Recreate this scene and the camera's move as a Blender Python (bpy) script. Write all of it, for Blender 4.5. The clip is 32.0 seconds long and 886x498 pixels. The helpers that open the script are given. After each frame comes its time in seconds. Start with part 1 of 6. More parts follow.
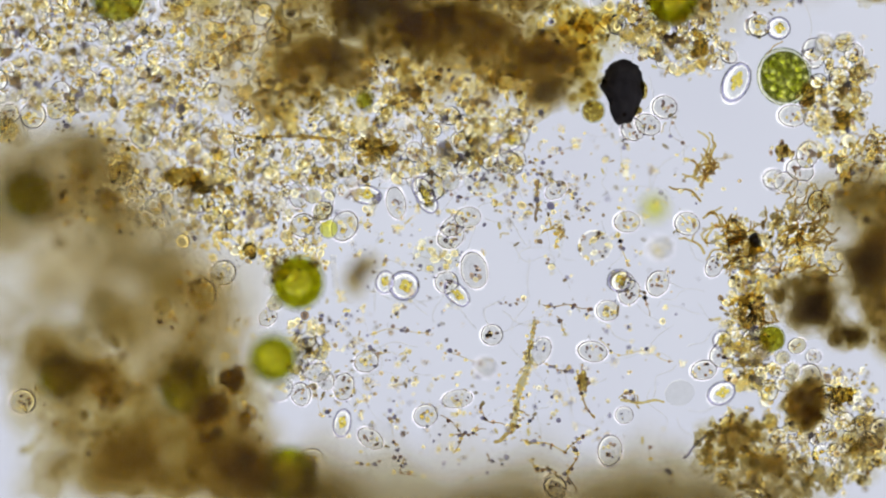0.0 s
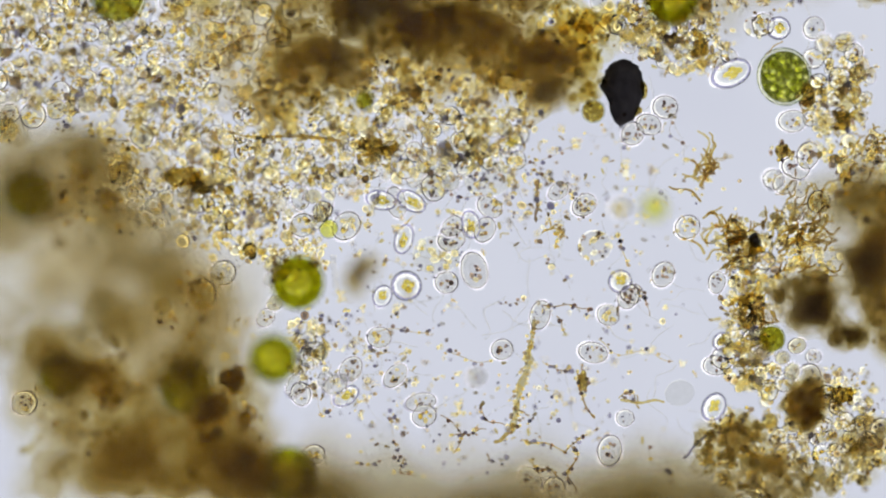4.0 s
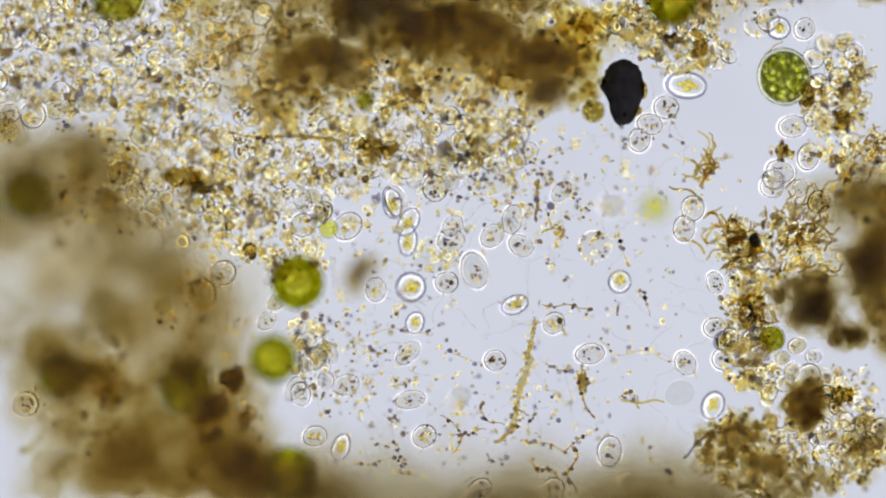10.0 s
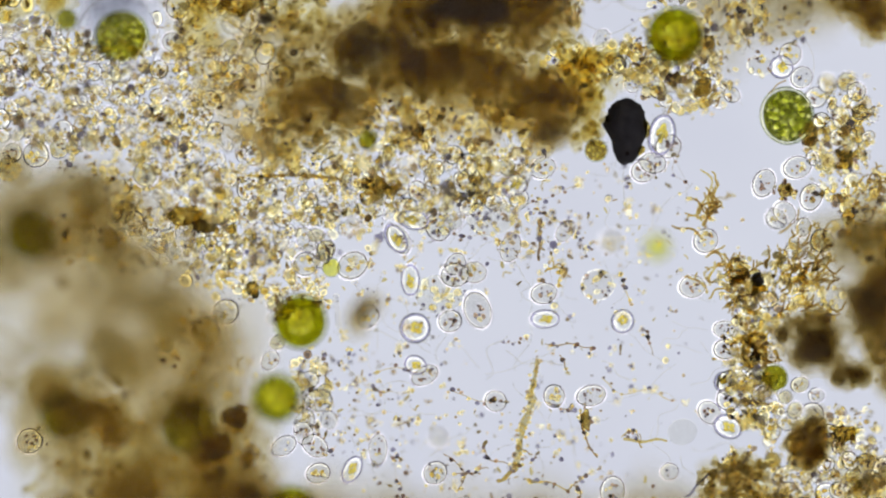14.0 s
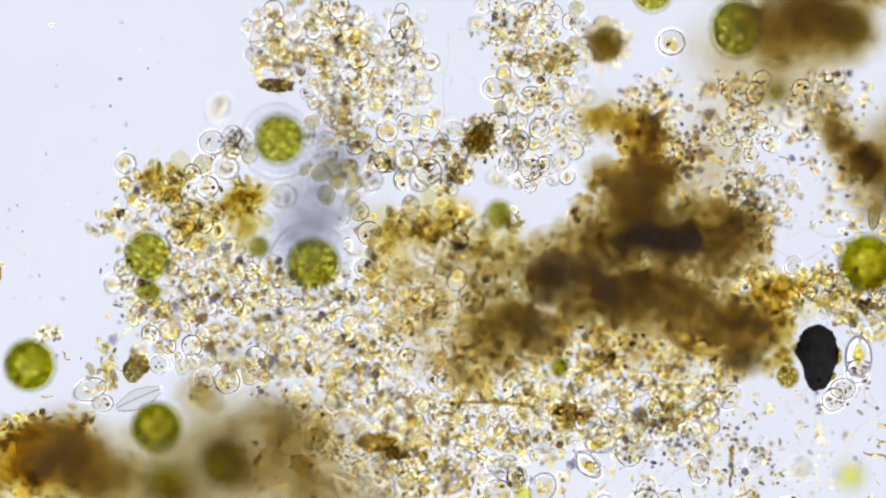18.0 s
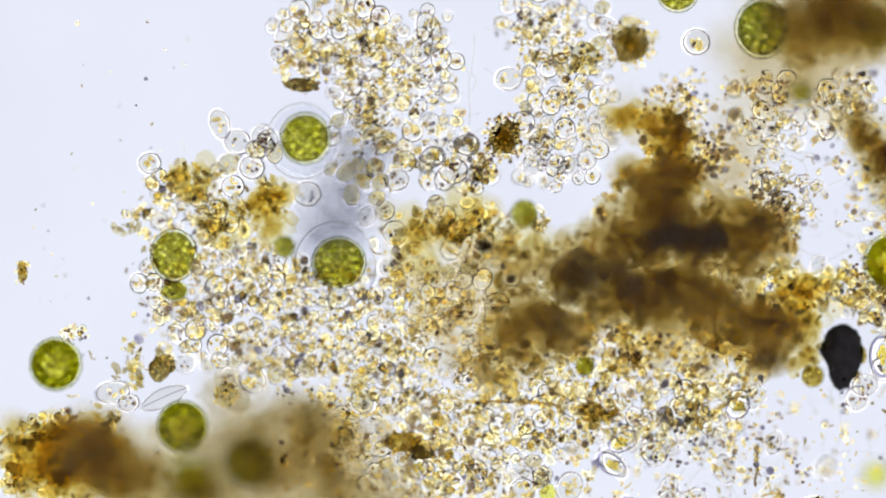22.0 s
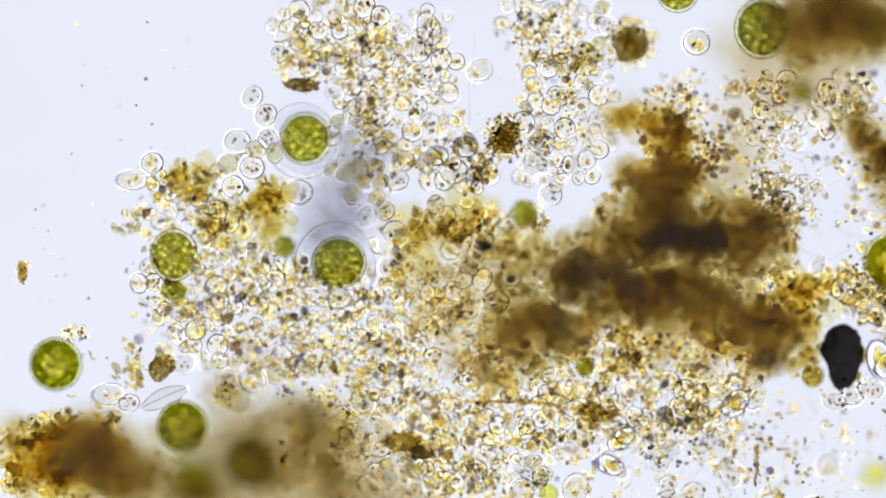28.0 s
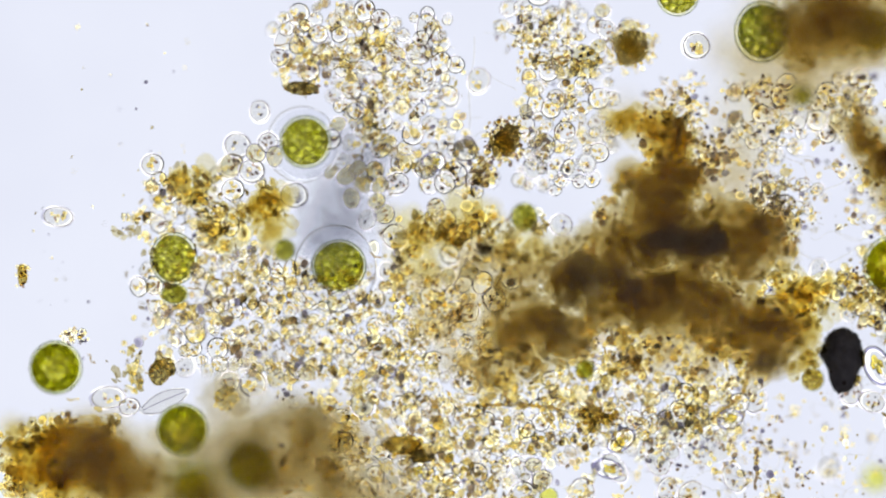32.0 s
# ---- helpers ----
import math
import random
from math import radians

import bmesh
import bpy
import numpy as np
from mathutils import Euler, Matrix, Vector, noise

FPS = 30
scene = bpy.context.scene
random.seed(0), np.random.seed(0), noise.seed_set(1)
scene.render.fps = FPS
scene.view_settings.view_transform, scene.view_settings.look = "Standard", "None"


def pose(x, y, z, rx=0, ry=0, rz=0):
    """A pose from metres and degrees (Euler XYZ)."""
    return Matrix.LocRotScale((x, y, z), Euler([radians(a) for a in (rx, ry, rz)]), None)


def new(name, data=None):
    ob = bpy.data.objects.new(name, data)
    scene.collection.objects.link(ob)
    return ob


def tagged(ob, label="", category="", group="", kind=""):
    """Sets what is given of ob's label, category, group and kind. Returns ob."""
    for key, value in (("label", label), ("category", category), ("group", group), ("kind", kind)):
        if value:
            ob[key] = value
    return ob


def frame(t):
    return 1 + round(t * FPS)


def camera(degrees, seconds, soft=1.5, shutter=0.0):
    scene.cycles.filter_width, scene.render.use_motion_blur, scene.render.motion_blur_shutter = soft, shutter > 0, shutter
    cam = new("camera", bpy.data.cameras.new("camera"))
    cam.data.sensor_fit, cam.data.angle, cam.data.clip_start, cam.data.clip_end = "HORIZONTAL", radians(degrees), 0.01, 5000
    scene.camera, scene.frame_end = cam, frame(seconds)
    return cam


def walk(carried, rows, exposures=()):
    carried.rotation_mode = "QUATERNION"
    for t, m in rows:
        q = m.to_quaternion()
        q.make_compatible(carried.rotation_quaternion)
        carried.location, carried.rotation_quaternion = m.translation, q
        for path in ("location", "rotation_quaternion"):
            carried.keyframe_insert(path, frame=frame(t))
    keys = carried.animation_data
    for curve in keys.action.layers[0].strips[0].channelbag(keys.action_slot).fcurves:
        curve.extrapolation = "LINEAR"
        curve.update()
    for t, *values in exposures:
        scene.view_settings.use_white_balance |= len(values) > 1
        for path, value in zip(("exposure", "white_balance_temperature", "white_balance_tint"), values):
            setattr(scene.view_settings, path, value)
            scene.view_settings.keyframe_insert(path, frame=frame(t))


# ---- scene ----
# A wet mount under a microscope, built 4000 times its true size:
# one metre here stands for a quarter of a millimetre on the slide.
# x and y of the plan are counted in millimetres of the model from a corner of the field, y downwards.
EYE_HEIGHT = 14.96
cam = camera(6.0, 32.0, 2.0)
cam.data.dof.use_dof = True
cam.data.dof.focus_distance = EYE_HEIGHT
cam.data.dof.aperture_fstop = 0.343 / 3.3
scene.cycles.transparent_max_bounces = 128


def eye(dx, dy, dz=0.0):
    """The objective straight above the slide; dx and dy tell how far the stage has been pushed, dz the fine focus."""
    return pose(-dx / 1000, dy / 1000, EYE_HEIGHT + dz)


walk(cam, [
    (0.0, eye(0, 0)), (6.0, eye(0, 0)), (12.8, eye(0, 0)), (13.1, eye(0.5, 1)), (13.2, eye(1, 4)), (13.3, eye(1.8, 13)), (13.4, eye(2.5, 21)), (13.5, eye(3, 23)), (13.6, eye(3.5, 25)), (13.7, eye(4, 30)),
    (13.8, eye(4.5, 38)), (13.9, eye(4.8, 50)), (14.0, eye(5, 69)), (14.1, eye(5.5, 95)), (14.2, eye(6, 128)), (14.3, eye(6.5, 167)), (14.4, eye(7, 198)), (14.5, eye(7.5, 209)), (14.6, eye(7.8, 217)), (14.8, eye(8.5, 254)),
    (15.0, eye(9, 289.5)), (15.1, eye(9.3, 305)), (15.3, eye(10, 335)), (15.5, eye(10.5, 367)), (16.0, eye(15, 428)), (16.5, eye(35, 464)),
    (17.0, eye(78, 475)), (17.5, eye(153, 476)), (17.6, eye(197, 475)), (17.7, eye(234, 474)), (17.8, eye(264, 472)), (17.9, eye(304, 471)), (18.0, eye(344, 470)), (18.1, eye(373, 469)), (18.2, eye(384, 468)), (18.3, eye(388, 468)),
    (18.5, eye(389, 468)), (19.0, eye(389, 468)), (20.1, eye(389, 468)), (20.4, eye(389, 468.3, 0.006)), (20.8, eye(389, 468.8, 0.014)), (21.1, eye(389, 469, 0.017)), (26.0, eye(389, 469, 0.017)), (31.0, eye(389, 469, 0.017)),
    (31.3, eye(389, 469.3, 0.017)), (31.5, eye(389, 470.5, 0.017)), (32.0, eye(389, 475, 0.017)),
], exposures=[(0.0, 0.0), (13.6, 0.0), (14.6, 0.1), (18.0, 0.33), (32.0, 0.36)])

# ---- light: the lamp under the slide, and an added grey fill that lifts the darks like stray glare ----
world = bpy.data.worlds.new("glare_fill")
scene.world = world
world.use_nodes = True
world.node_tree.nodes["Background"].inputs[0].default_value = (0.5, 0.5, 0.55, 1)
world.node_tree.nodes["Background"].inputs[1].default_value = 0.75

# ---- materials ----


def shader(name):
    mat = bpy.data.materials.new(name)
    mat.use_nodes = True
    tree = mat.node_tree
    tree.nodes.clear()
    return mat, tree, tree.nodes.new("ShaderNodeOutputMaterial")


def node(tree, kind, ins=(), **props):
    n = tree.nodes.new("ShaderNode" + kind)
    for key, value in props.items():
        if key == "data_type":
            n.data_type = value
        elif key == "operation":
            n.operation = value
        elif key == "feature":
            n.feature = value
    for key, value in dict(ins).items():
        if isinstance(value, bpy.types.NodeSocket):
            tree.links.new(value, n.inputs[key])
        else:
            n.inputs[key].default_value = value
    return n


def rgba(c):
    return (c[0], c[1], c[2], 1.0)


def ramp(tree, fac, stops):
    n = tree.nodes.new("ShaderNodeValToRGB")
    tree.links.new(fac, n.inputs[0])
    while len(n.color_ramp.elements) < len(stops):
        n.color_ramp.elements.new(0.5)
    for e, (p, c) in zip(n.color_ramp.elements, stops):
        e.position, e.color = p, rgba(c)
    return n.outputs[0]


def noise_of(tree, scale, detail=3.0, rough=0.55):
    co = node(tree, "TexCoord")
    return node(tree, "TexNoise", {"Vector": co.outputs["Object"], "Scale": scale, "Detail": detail, "Roughness": rough}).outputs["Fac"]


def gel(name, thin, thick, scale, solid=(0.05, 0.03, 0.01), body=0.1, island=0.0, detail=4.0):
    """Something that light shines through: it filters by a colour between thick and thin, in patches, and has a little
    solid body, which in the flocs also stands in for stray glare.
    """
    mat, tree, out = shader(name)
    fac = noise_of(tree, scale, detail)
    if island:
        geo = node(tree, "NewGeometry")
        info = node(tree, "ObjectInfo")
        both = node(tree, "Math", {0: geo.outputs["Random Per Island"], 1: info.outputs["Random"]}, operation="ADD")
        whole = node(tree, "Math", {0: both.outputs[0]}, operation="FRACT")
        mix = node(tree, "Math", {0: whole.outputs[0], 1: island}, operation="MULTIPLY")
        mix2 = node(tree, "Math", {0: fac, 1: 1.0 - island}, operation="MULTIPLY")
        fac = node(tree, "Math", {0: mix.outputs[0], 1: mix2.outputs[0]}, operation="ADD").outputs[0]
    col = ramp(tree, fac, [(0.3, thick), (0.7, thin)])
    clear = node(tree, "BsdfTransparent", {"Color": col})
    matt = node(tree, "BsdfPrincipled", {"Base Color": rgba(solid), "Roughness": 0.6})
    both = node(tree, "MixShader", {0: body, 1: clear.outputs[0], 2: matt.outputs[0]})
    tree.links.new(both.outputs[0], out.inputs[0])
    return mat


def lens(name, col, ior, rough=0.0, patch=0.0, scale=30):
    """Clear jelly that bends light, with an index told against the water round it."""
    mat, tree, out = shader(name)
    c = rgba(col)
    if patch:
        c = ramp(tree, noise_of(tree, scale), [(0.35, [v * (1 - patch) for v in col]), (0.65, col)])
    n = node(tree, "BsdfRefraction", {"Color": c, "IOR": ior, "Roughness": rough})
    tree.links.new(n.outputs[0], out.inputs[0])
    return mat


def speckled(name, bright, dark, scale):
    """Green plasm: bright rounded patches in a darker net."""
    mat, tree, out = shader(name)
    co = node(tree, "TexCoord")
    tall = node(tree, "Mapping", {"Vector": co.outputs["Object"], "Scale": (1.0, 1.0, 0.12)})
    vor = node(tree, "TexVoronoi", {"Vector": tall.outputs[0], "Scale": scale, "Randomness": 0.85})
    fine = noise_of(tree, scale * 0.5, 2)
    add = node(tree, "Math", {0: fine, 1: 0.5}, operation="MULTIPLY")
    mix = node(tree, "Math", {0: vor.outputs["Distance"], 1: add.outputs[0]}, operation="ADD")
    col = ramp(tree, mix.outputs[0], [(0.42, bright), (0.80, dark)])
    clear = node(tree, "BsdfTransparent", {"Color": col})
    tree.links.new(clear.outputs[0], out.inputs[0])
    return mat


def grain(name, pale, deep, ior):
    """A small coloured drop that bends light; each one has its own depth of colour."""
    mat, tree, out = shader(name)
    geo, info = node(tree, "NewGeometry"), node(tree, "ObjectInfo")
    both = node(tree, "Math", {0: geo.outputs["Random Per Island"], 1: info.outputs["Random"]}, operation="ADD")
    whole = node(tree, "Math", {0: both.outputs[0]}, operation="FRACT")
    mix = node(tree, "Math", {0: whole.outputs[0], 1: noise_of(tree, 70, 3)}, operation="ADD")
    half = node(tree, "Math", {0: mix.outputs[0], 1: 0.5}, operation="MULTIPLY")
    col = ramp(tree, half.outputs[0], [(0.28, deep), (0.72, pale)])
    n = node(tree, "BsdfRefraction", {"Color": col, "IOR": ior, "Roughness": 0.0})
    tree.links.new(n.outputs[0], out.inputs[0])
    return mat


def glow(name, col, strength):
    mat, tree, out = shader(name)
    n = node(tree, "Emission", {"Color": rgba(col), "Strength": strength})
    tree.links.new(n.outputs[0], out.inputs[0])
    return mat


def solid(name, col, dark, scale, rough=0.7):
    mat, tree, out = shader(name)
    c = ramp(tree, noise_of(tree, scale), [(0.3, dark), (0.7, col)])
    bump = node(tree, "Bump", {"Strength": 0.5, "Distance": 0.004, "Height": noise_of(tree, scale * 3)})
    n = node(tree, "BsdfPrincipled", {"Base Color": c, "Roughness": rough, "Normal": bump.outputs[0]})
    tree.links.new(n.outputs[0], out.inputs[0])
    return mat


M_LAMP = glow("lamp_diffuser", (0.82, 0.85, 0.965), 0.80)
# Added glow outside the view; refracting edges pick it up as white halos.
M_HALO_LIGHT = glow("added_halo_light", (1.0, 1.0, 0.98), 1.85)
M_HOUSING = solid("black_housing", (0.02, 0.02, 0.02), (0.01, 0.01, 0.01), 3)
M_SLIDE = gel("slide_glass", (1, 1, 1), (0.965, 0.965, 0.975), 3.0, (0.6, 0.6, 0.6), 0.0, detail=9.0)
M_MEMBRANE = lens("cell_membrane", (0.985, 0.98, 0.955), 1.062, patch=0.10, scale=5)
M_YOLK = lens("yellow_drop", (1.0, 0.92, 0.44), 1.20, patch=0.22, scale=4)
M_GOLD = grain("golden_granule", (1.0, 0.95, 0.71), (0.86, 0.79, 0.52), 1.17)
M_DARK = grain("brown_granule", (0.88, 0.80, 0.62), (0.46, 0.39, 0.33), 1.16)
M_GREY = grain("grey_granule", (0.66, 0.65, 0.72), (0.38, 0.36, 0.43), 1.16)
M_BEAD = lens("clear_bead", (0.99, 0.97, 0.84), 1.15)
M_BRIGHT = lens("bright_membrane", (0.97, 0.97, 0.95), 1.12)
# For the added wedges that bend lamplight into a bright halo round cells.
M_HALO = lens("halo_wedge", (0.88, 0.87, 0.91), 1.25)
# Violet colour fringe of the optics, painted as a ring round bright cells.
M_LAVENDER = gel("lavender_fringe", (0.88, 0.87, 0.97), (0.78, 0.75, 0.92), 60, (0.2, 0.2, 0.25), 0.02)
M_TINTED = lens("tinted_membrane", (0.985, 0.96, 0.82), 1.07, patch=0.22, scale=5)
M_HONEY = lens("honey_bead", (1.0, 0.95, 0.74), 1.15, patch=0.15, scale=50)
M_GREEN = speckled("green_body", (1.0, 0.97, 0.60), (0.56, 0.545, 0.14), 80)
M_GREEN_FINE = speckled("fine_green_body", (1.0, 0.97, 0.60), (0.54, 0.53, 0.18), 105)
M_GREEN_SOFT = speckled("soft_green_body", (1.0, 0.98, 0.50), (0.70, 0.67, 0.16), 60)
M_SHRED = gel("brown_shred", (0.94, 0.88, 0.60), (0.54, 0.46, 0.27), 90, (0.3, 0.22, 0.1), 0.03, island=0.7)
M_GREEN_BEAD = speckled("beaded_green_body", (1.0, 0.98, 0.70), (0.42, 0.44, 0.15), 88)
M_DOT = grain("dark_granule", (0.78, 0.68, 0.57), (0.42, 0.34, 0.33), 1.14)
M_FAINT = lens("faint_shell", (0.985, 0.985, 0.965), 1.025, patch=0.08, scale=5)
# Dark refraction outline of cells and sheaths, put into a ring's colour.
M_OUTLINE = gel("dark_outline", (0.81, 0.79, 0.75), (0.60, 0.58, 0.54), 70, (0.2, 0.2, 0.2), 0.02)
M_CLEAR = lens("clear_bladder", (0.995, 0.988, 0.955), 1.062)
M_GREEN_RING = gel("olive_green_cup", (0.84, 0.86, 0.42), (0.66, 0.68, 0.24), 60, (0.1, 0.12, 0.02), 0.02)
M_CRUMB = gel("brown_crumb", (0.95, 0.915, 0.76), (0.70, 0.65, 0.49), 70, (0.3, 0.22, 0.1), 0.02, island=0.5)
M_SLEEVE = gel("honey_sleeve", (0.96, 0.935, 0.78), (0.72, 0.66, 0.46), 140, (0.3, 0.2, 0.06), 0.02)
M_CORE = speckled("granular_core", (0.88, 0.80, 0.48), (0.42, 0.365, 0.20), 150)
M_CHLORO = lens("chloroplast", (0.97, 0.98, 0.70), 1.09)
M_SOFT = lens("thin_jelly", (0.99, 0.988, 0.955), 1.035, patch=0.07, scale=90)
M_LIME = gel("pale_lime_body", (0.99, 0.99, 0.62), (0.95, 0.95, 0.40), 20, (0.3, 0.3, 0.05), 0.0)
M_WALL = lens("green_cell_wall", (0.93, 0.93, 0.86), 1.035)
M_GREENRIM = gel("olive_rim", (0.66, 0.68, 0.56), (0.48, 0.52, 0.40), 50, (0.1, 0.12, 0.08), 0.02)
M_SHEATH = lens("jelly_sheath", (0.945, 0.95, 0.965), 1.03)
# Greyish matt share of both flocs paints in the veiling glare over heaps.
M_FLOC = gel("brown_floc", (0.995, 0.986, 0.932), (0.924, 0.889, 0.775), 26, (0.42, 0.35, 0.24), 0.034, island=0.3)
M_FLOC_DARK = gel("dark_floc", (0.95, 0.93, 0.85), (0.75, 0.715, 0.635), 30, (0.27, 0.24, 0.24), 0.08, island=0.3)
M_GOLDSLIME = gel("golden_slime", (0.997, 0.985, 0.90), (0.95, 0.91, 0.73), 26, (0.45, 0.36, 0.16), 0.02, island=0.3)
M_HAZE = gel("pale_jelly", (0.996, 0.99, 0.965), (0.955, 0.932, 0.86), 10, (0.4, 0.34, 0.24), 0.01, island=0.3)
M_MURK = gel("grey_brown_jelly", (0.99, 0.98, 0.955), (0.905, 0.884, 0.80), 12, (0.42, 0.36, 0.27), 0.016, island=0.3)
M_GREYJELLY = gel("grey_jelly", (0.994, 0.9945, 0.996), (0.966, 0.966, 0.968), 20, (0.3, 0.3, 0.31), 0.006, island=0.3)
M_FIBRE = gel("amber_fibre", (0.96, 0.88, 0.56), (0.72, 0.60, 0.31), 60, (0.2, 0.15, 0.06), 0.04, island=0.5)
M_PALEFIBRE = lens("pale_thread", (0.965, 0.96, 0.94), 1.05)
M_ROCK = solid("black_mineral", (0.05, 0.045, 0.05), (0.025, 0.022, 0.025), 40, 0.95)
M_AMBER = speckled("amber_body", (0.98, 0.91, 0.54), (0.62, 0.52, 0.24), 140)

# ---- mesh tools ----
VIEW = [784, 441]


def place(x, y, z):
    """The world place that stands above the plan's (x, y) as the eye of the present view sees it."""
    k = (EYE_HEIGHT - z) / EYE_HEIGHT
    x, y = VIEW[0] + (x - VIEW[0]) * k, VIEW[1] + (y - VIEW[1]) * k
    return ((x - 784) / 1000, (441 - y) / 1000, z)


def ball_base(level):
    bm = bmesh.new()
    bmesh.ops.create_icosphere(bm, subdivisions=level, radius=1.0)
    bm.verts.ensure_lookup_table()
    v = np.array([tuple(p.co) for p in bm.verts])
    f = np.array([[p.index for p in q.verts] for q in bm.faces])
    bm.free()
    return v, f


BALL = {k: ball_base(k) for k in (1, 2, 3, 4)}


def turn_of(rng):
    q = rng.normal(size=4)
    q /= np.linalg.norm(q)
    w, x, y, z = q
    return np.array([[1 - 2 * (y * y + z * z), 2 * (x * y - z * w), 2 * (x * z + y * w)],
                     [2 * (x * y + z * w), 1 - 2 * (x * x + z * z), 2 * (y * z - x * w)],
                     [2 * (x * z - y * w), 2 * (y * z + x * w), 1 - 2 * (x * x + y * y)]])


def lumpy(v, rng, amount):
    """Pushes the points of a unit ball in and out by a few slow waves."""
    out = np.ones(len(v))
    for k in range(5):
        d = rng.normal(size=3) * (1.5 + k * 0.8)
        out += amount / (1 + 0.4 * k) * np.sin(v @ d + rng.uniform(0, 6.3))
    return v * out[:, None]


def mesh_of(name, pieces, mat, smooth=True):
    vs, fs, n = [], [], 0
    for v, f in pieces:
        vs.append(v)
        fs.append(f + n)
        n += len(v)
    me = bpy.data.meshes.new(name)
    me.from_pydata(np.concatenate(vs).tolist(), [], np.concatenate(fs).tolist())
    if smooth:
        me.polygons.foreach_set("use_smooth", [True] * len(me.polygons))
    me.materials.append(mat)
    return me


def bit(rng, c, size, level=1, rough=0.15, flat=1.0):
    v, f = BALL[level]
    v = lumpy(v, rng, rough) * (np.array(size) if np.ndim(size) else np.array([size, size * rng.uniform(0.7, 1), size * rng.uniform(0.6, 1)]))
    v = v @ turn_of(rng).T
    v[:, 2] *= flat
    return v + np.array(c), f


def tube(points, radii, sides=7):
    """A rod along points with a radius at each, with closed round ends."""
    p, r = [Vector(q) for q in points], list(radii)
    d0, d1 = (p[1] - p[0]).normalized(), (p[-1] - p[-2]).normalized()
    p = [p[0] - d0 * r[0] * 0.7] + p + [p[-1] + d1 * r[-1] * 0.7]
    r = [r[0] * 0.3] + r + [r[-1] * 0.3]
    vs, fs = [], []
    for i, q in enumerate(p):
        d = (p[min(i + 1, len(p) - 1)] - p[max(i - 1, 0)]).normalized()
        a = d.cross(Vector((0, 0, 1)))
        a = a.normalized() if a.length > 1e-6 else Vector((1, 0, 0))
        b = d.cross(a)
        for k in range(sides):
            w = 2 * math.pi * k / sides
            vs.append(q + (a * math.cos(w) + b * math.sin(w)) * r[i])
        if i:
            for k in range(sides):
                k2, m = (k + 1) % sides, i * sides
                fs += [(m - sides + k, m - sides + k2, m + k2), (m - sides + k, m + k2, m + k)]
    for m, flip in ((0, 1), ((len(p) - 1) * sides, 0)):
        for k in range(1, sides - 1):
            fs.append((m, m + k + 1, m + k) if flip else (m, m + k, m + k + 1))
    return np.array([tuple(q) for q in vs]), np.array(fs)


def part(name, data, parent, label="", at=None):
    """Links a mesh as one object under a thing."""
    ob = new(name, data)
    ob.parent = parent
    if at is not None:
        ob.matrix_basis = at
    if label:
        tagged(ob, label)
    return ob


# ---- the lamp and the slide ----


def disc(r0, r1, z, n=72):
    v = [(math.cos(2 * math.pi * k / n) * r, math.sin(2 * math.pi * k / n) * r, z) for r in (r0, r1) for k in range(n)]
    f = [q for k in range(n) for q in ((k, n + k, n + (k + 1) % n), (k, n + (k + 1) % n, (k + 1) % n))]
    return np.array(v), np.array(f)


def substage_lamp():
    lamp = new("microscope_lamp")
    lamp.matrix_basis = pose(-0.19, 0.235, -14)
    tagged(lamp, "round white lamp of the microscope shining up through the slide", "lamp", kind="structure")
    v, f = disc(0.0, 3.6, 0.0)
    part("diffuser", mesh_of("diffuser", [(v, f)], M_LAMP, False), lamp, "frosted white diffuser disc, evenly lit")
    # Unseen extra ring of light, brighter than the diffuser, for the halos.
    part("bright_rim", mesh_of("bright_rim", [disc(3.6, 7.2, -0.02)], M_HALO_LIGHT, False), lamp, "added brighter ring, out of view, that whitens refracted edges")
    n = 72
    v0, f0 = disc(7.2, 7.8, 0.15)
    v1, f1 = disc(7.2, 7.8, -1.2)
    sides = [q for k in range(n) for q in ((n + k, 3 * n + k, 3 * n + (k + 1) % n), (n + k, 3 * n + (k + 1) % n, n + (k + 1) % n),
                                           (k, 2 * n + (k + 1) % n, 2 * n + k), (k, (k + 1) % n, 2 * n + (k + 1) % n))]
    body = (np.concatenate([v0, v1]), np.concatenate([f0, f1[:, ::-1] + 2 * n, np.array(sides)]))
    part("housing", mesh_of("housing", [body], M_HOUSING, False), lamp, "matt black ring housing")


def glass_slide():
    bm = bmesh.new()
    bmesh.ops.create_cube(bm, size=1.0, matrix=Matrix.Translation((-0.19, 0.235, -0.125)) @ Matrix.Diagonal((5.2, 4.4, 0.09, 1)))
    bmesh.ops.bevel(bm, geom=bm.edges[:], offset=0.012, segments=2, affect="EDGES")
    me = bpy.data.meshes.new("glass_slide")
    bm.to_mesh(me)
    bm.free()
    me.materials.append(M_SLIDE)
    tagged(new("ground", me), "clear glass microscope slide, wet, lit from below", "slide", kind="structure")


FLOOR = -0.08
substage_lamp()
glass_slide()
# ---- kinds of things ----
OFF = [0, 0]
PLACED = []


def use_view(second):
    """Places that follow are told in the first field, or in the second one to which the stage is pushed."""
    OFF[0], OFF[1] = (389, 469) if second else (0, 0)


def at(x, y, z):
    x, y, z = x - OFF[0], y - OFF[1], z + (0.009 if OFF[0] else 0.0)
    VIEW[0], VIEW[1] = 784 - OFF[0], 441 - OFF[1]
    return place(x, y, z)


def stand(name, x, y, z, turn, label, category, group="", kind=""):
    ob = new(name)
    ob.empty_display_size = 0.02
    ob.matrix_basis = pose(*at(x, y, z), 0, 0, turn)
    return tagged(ob, label, category, group, kind)


SHARED = {}


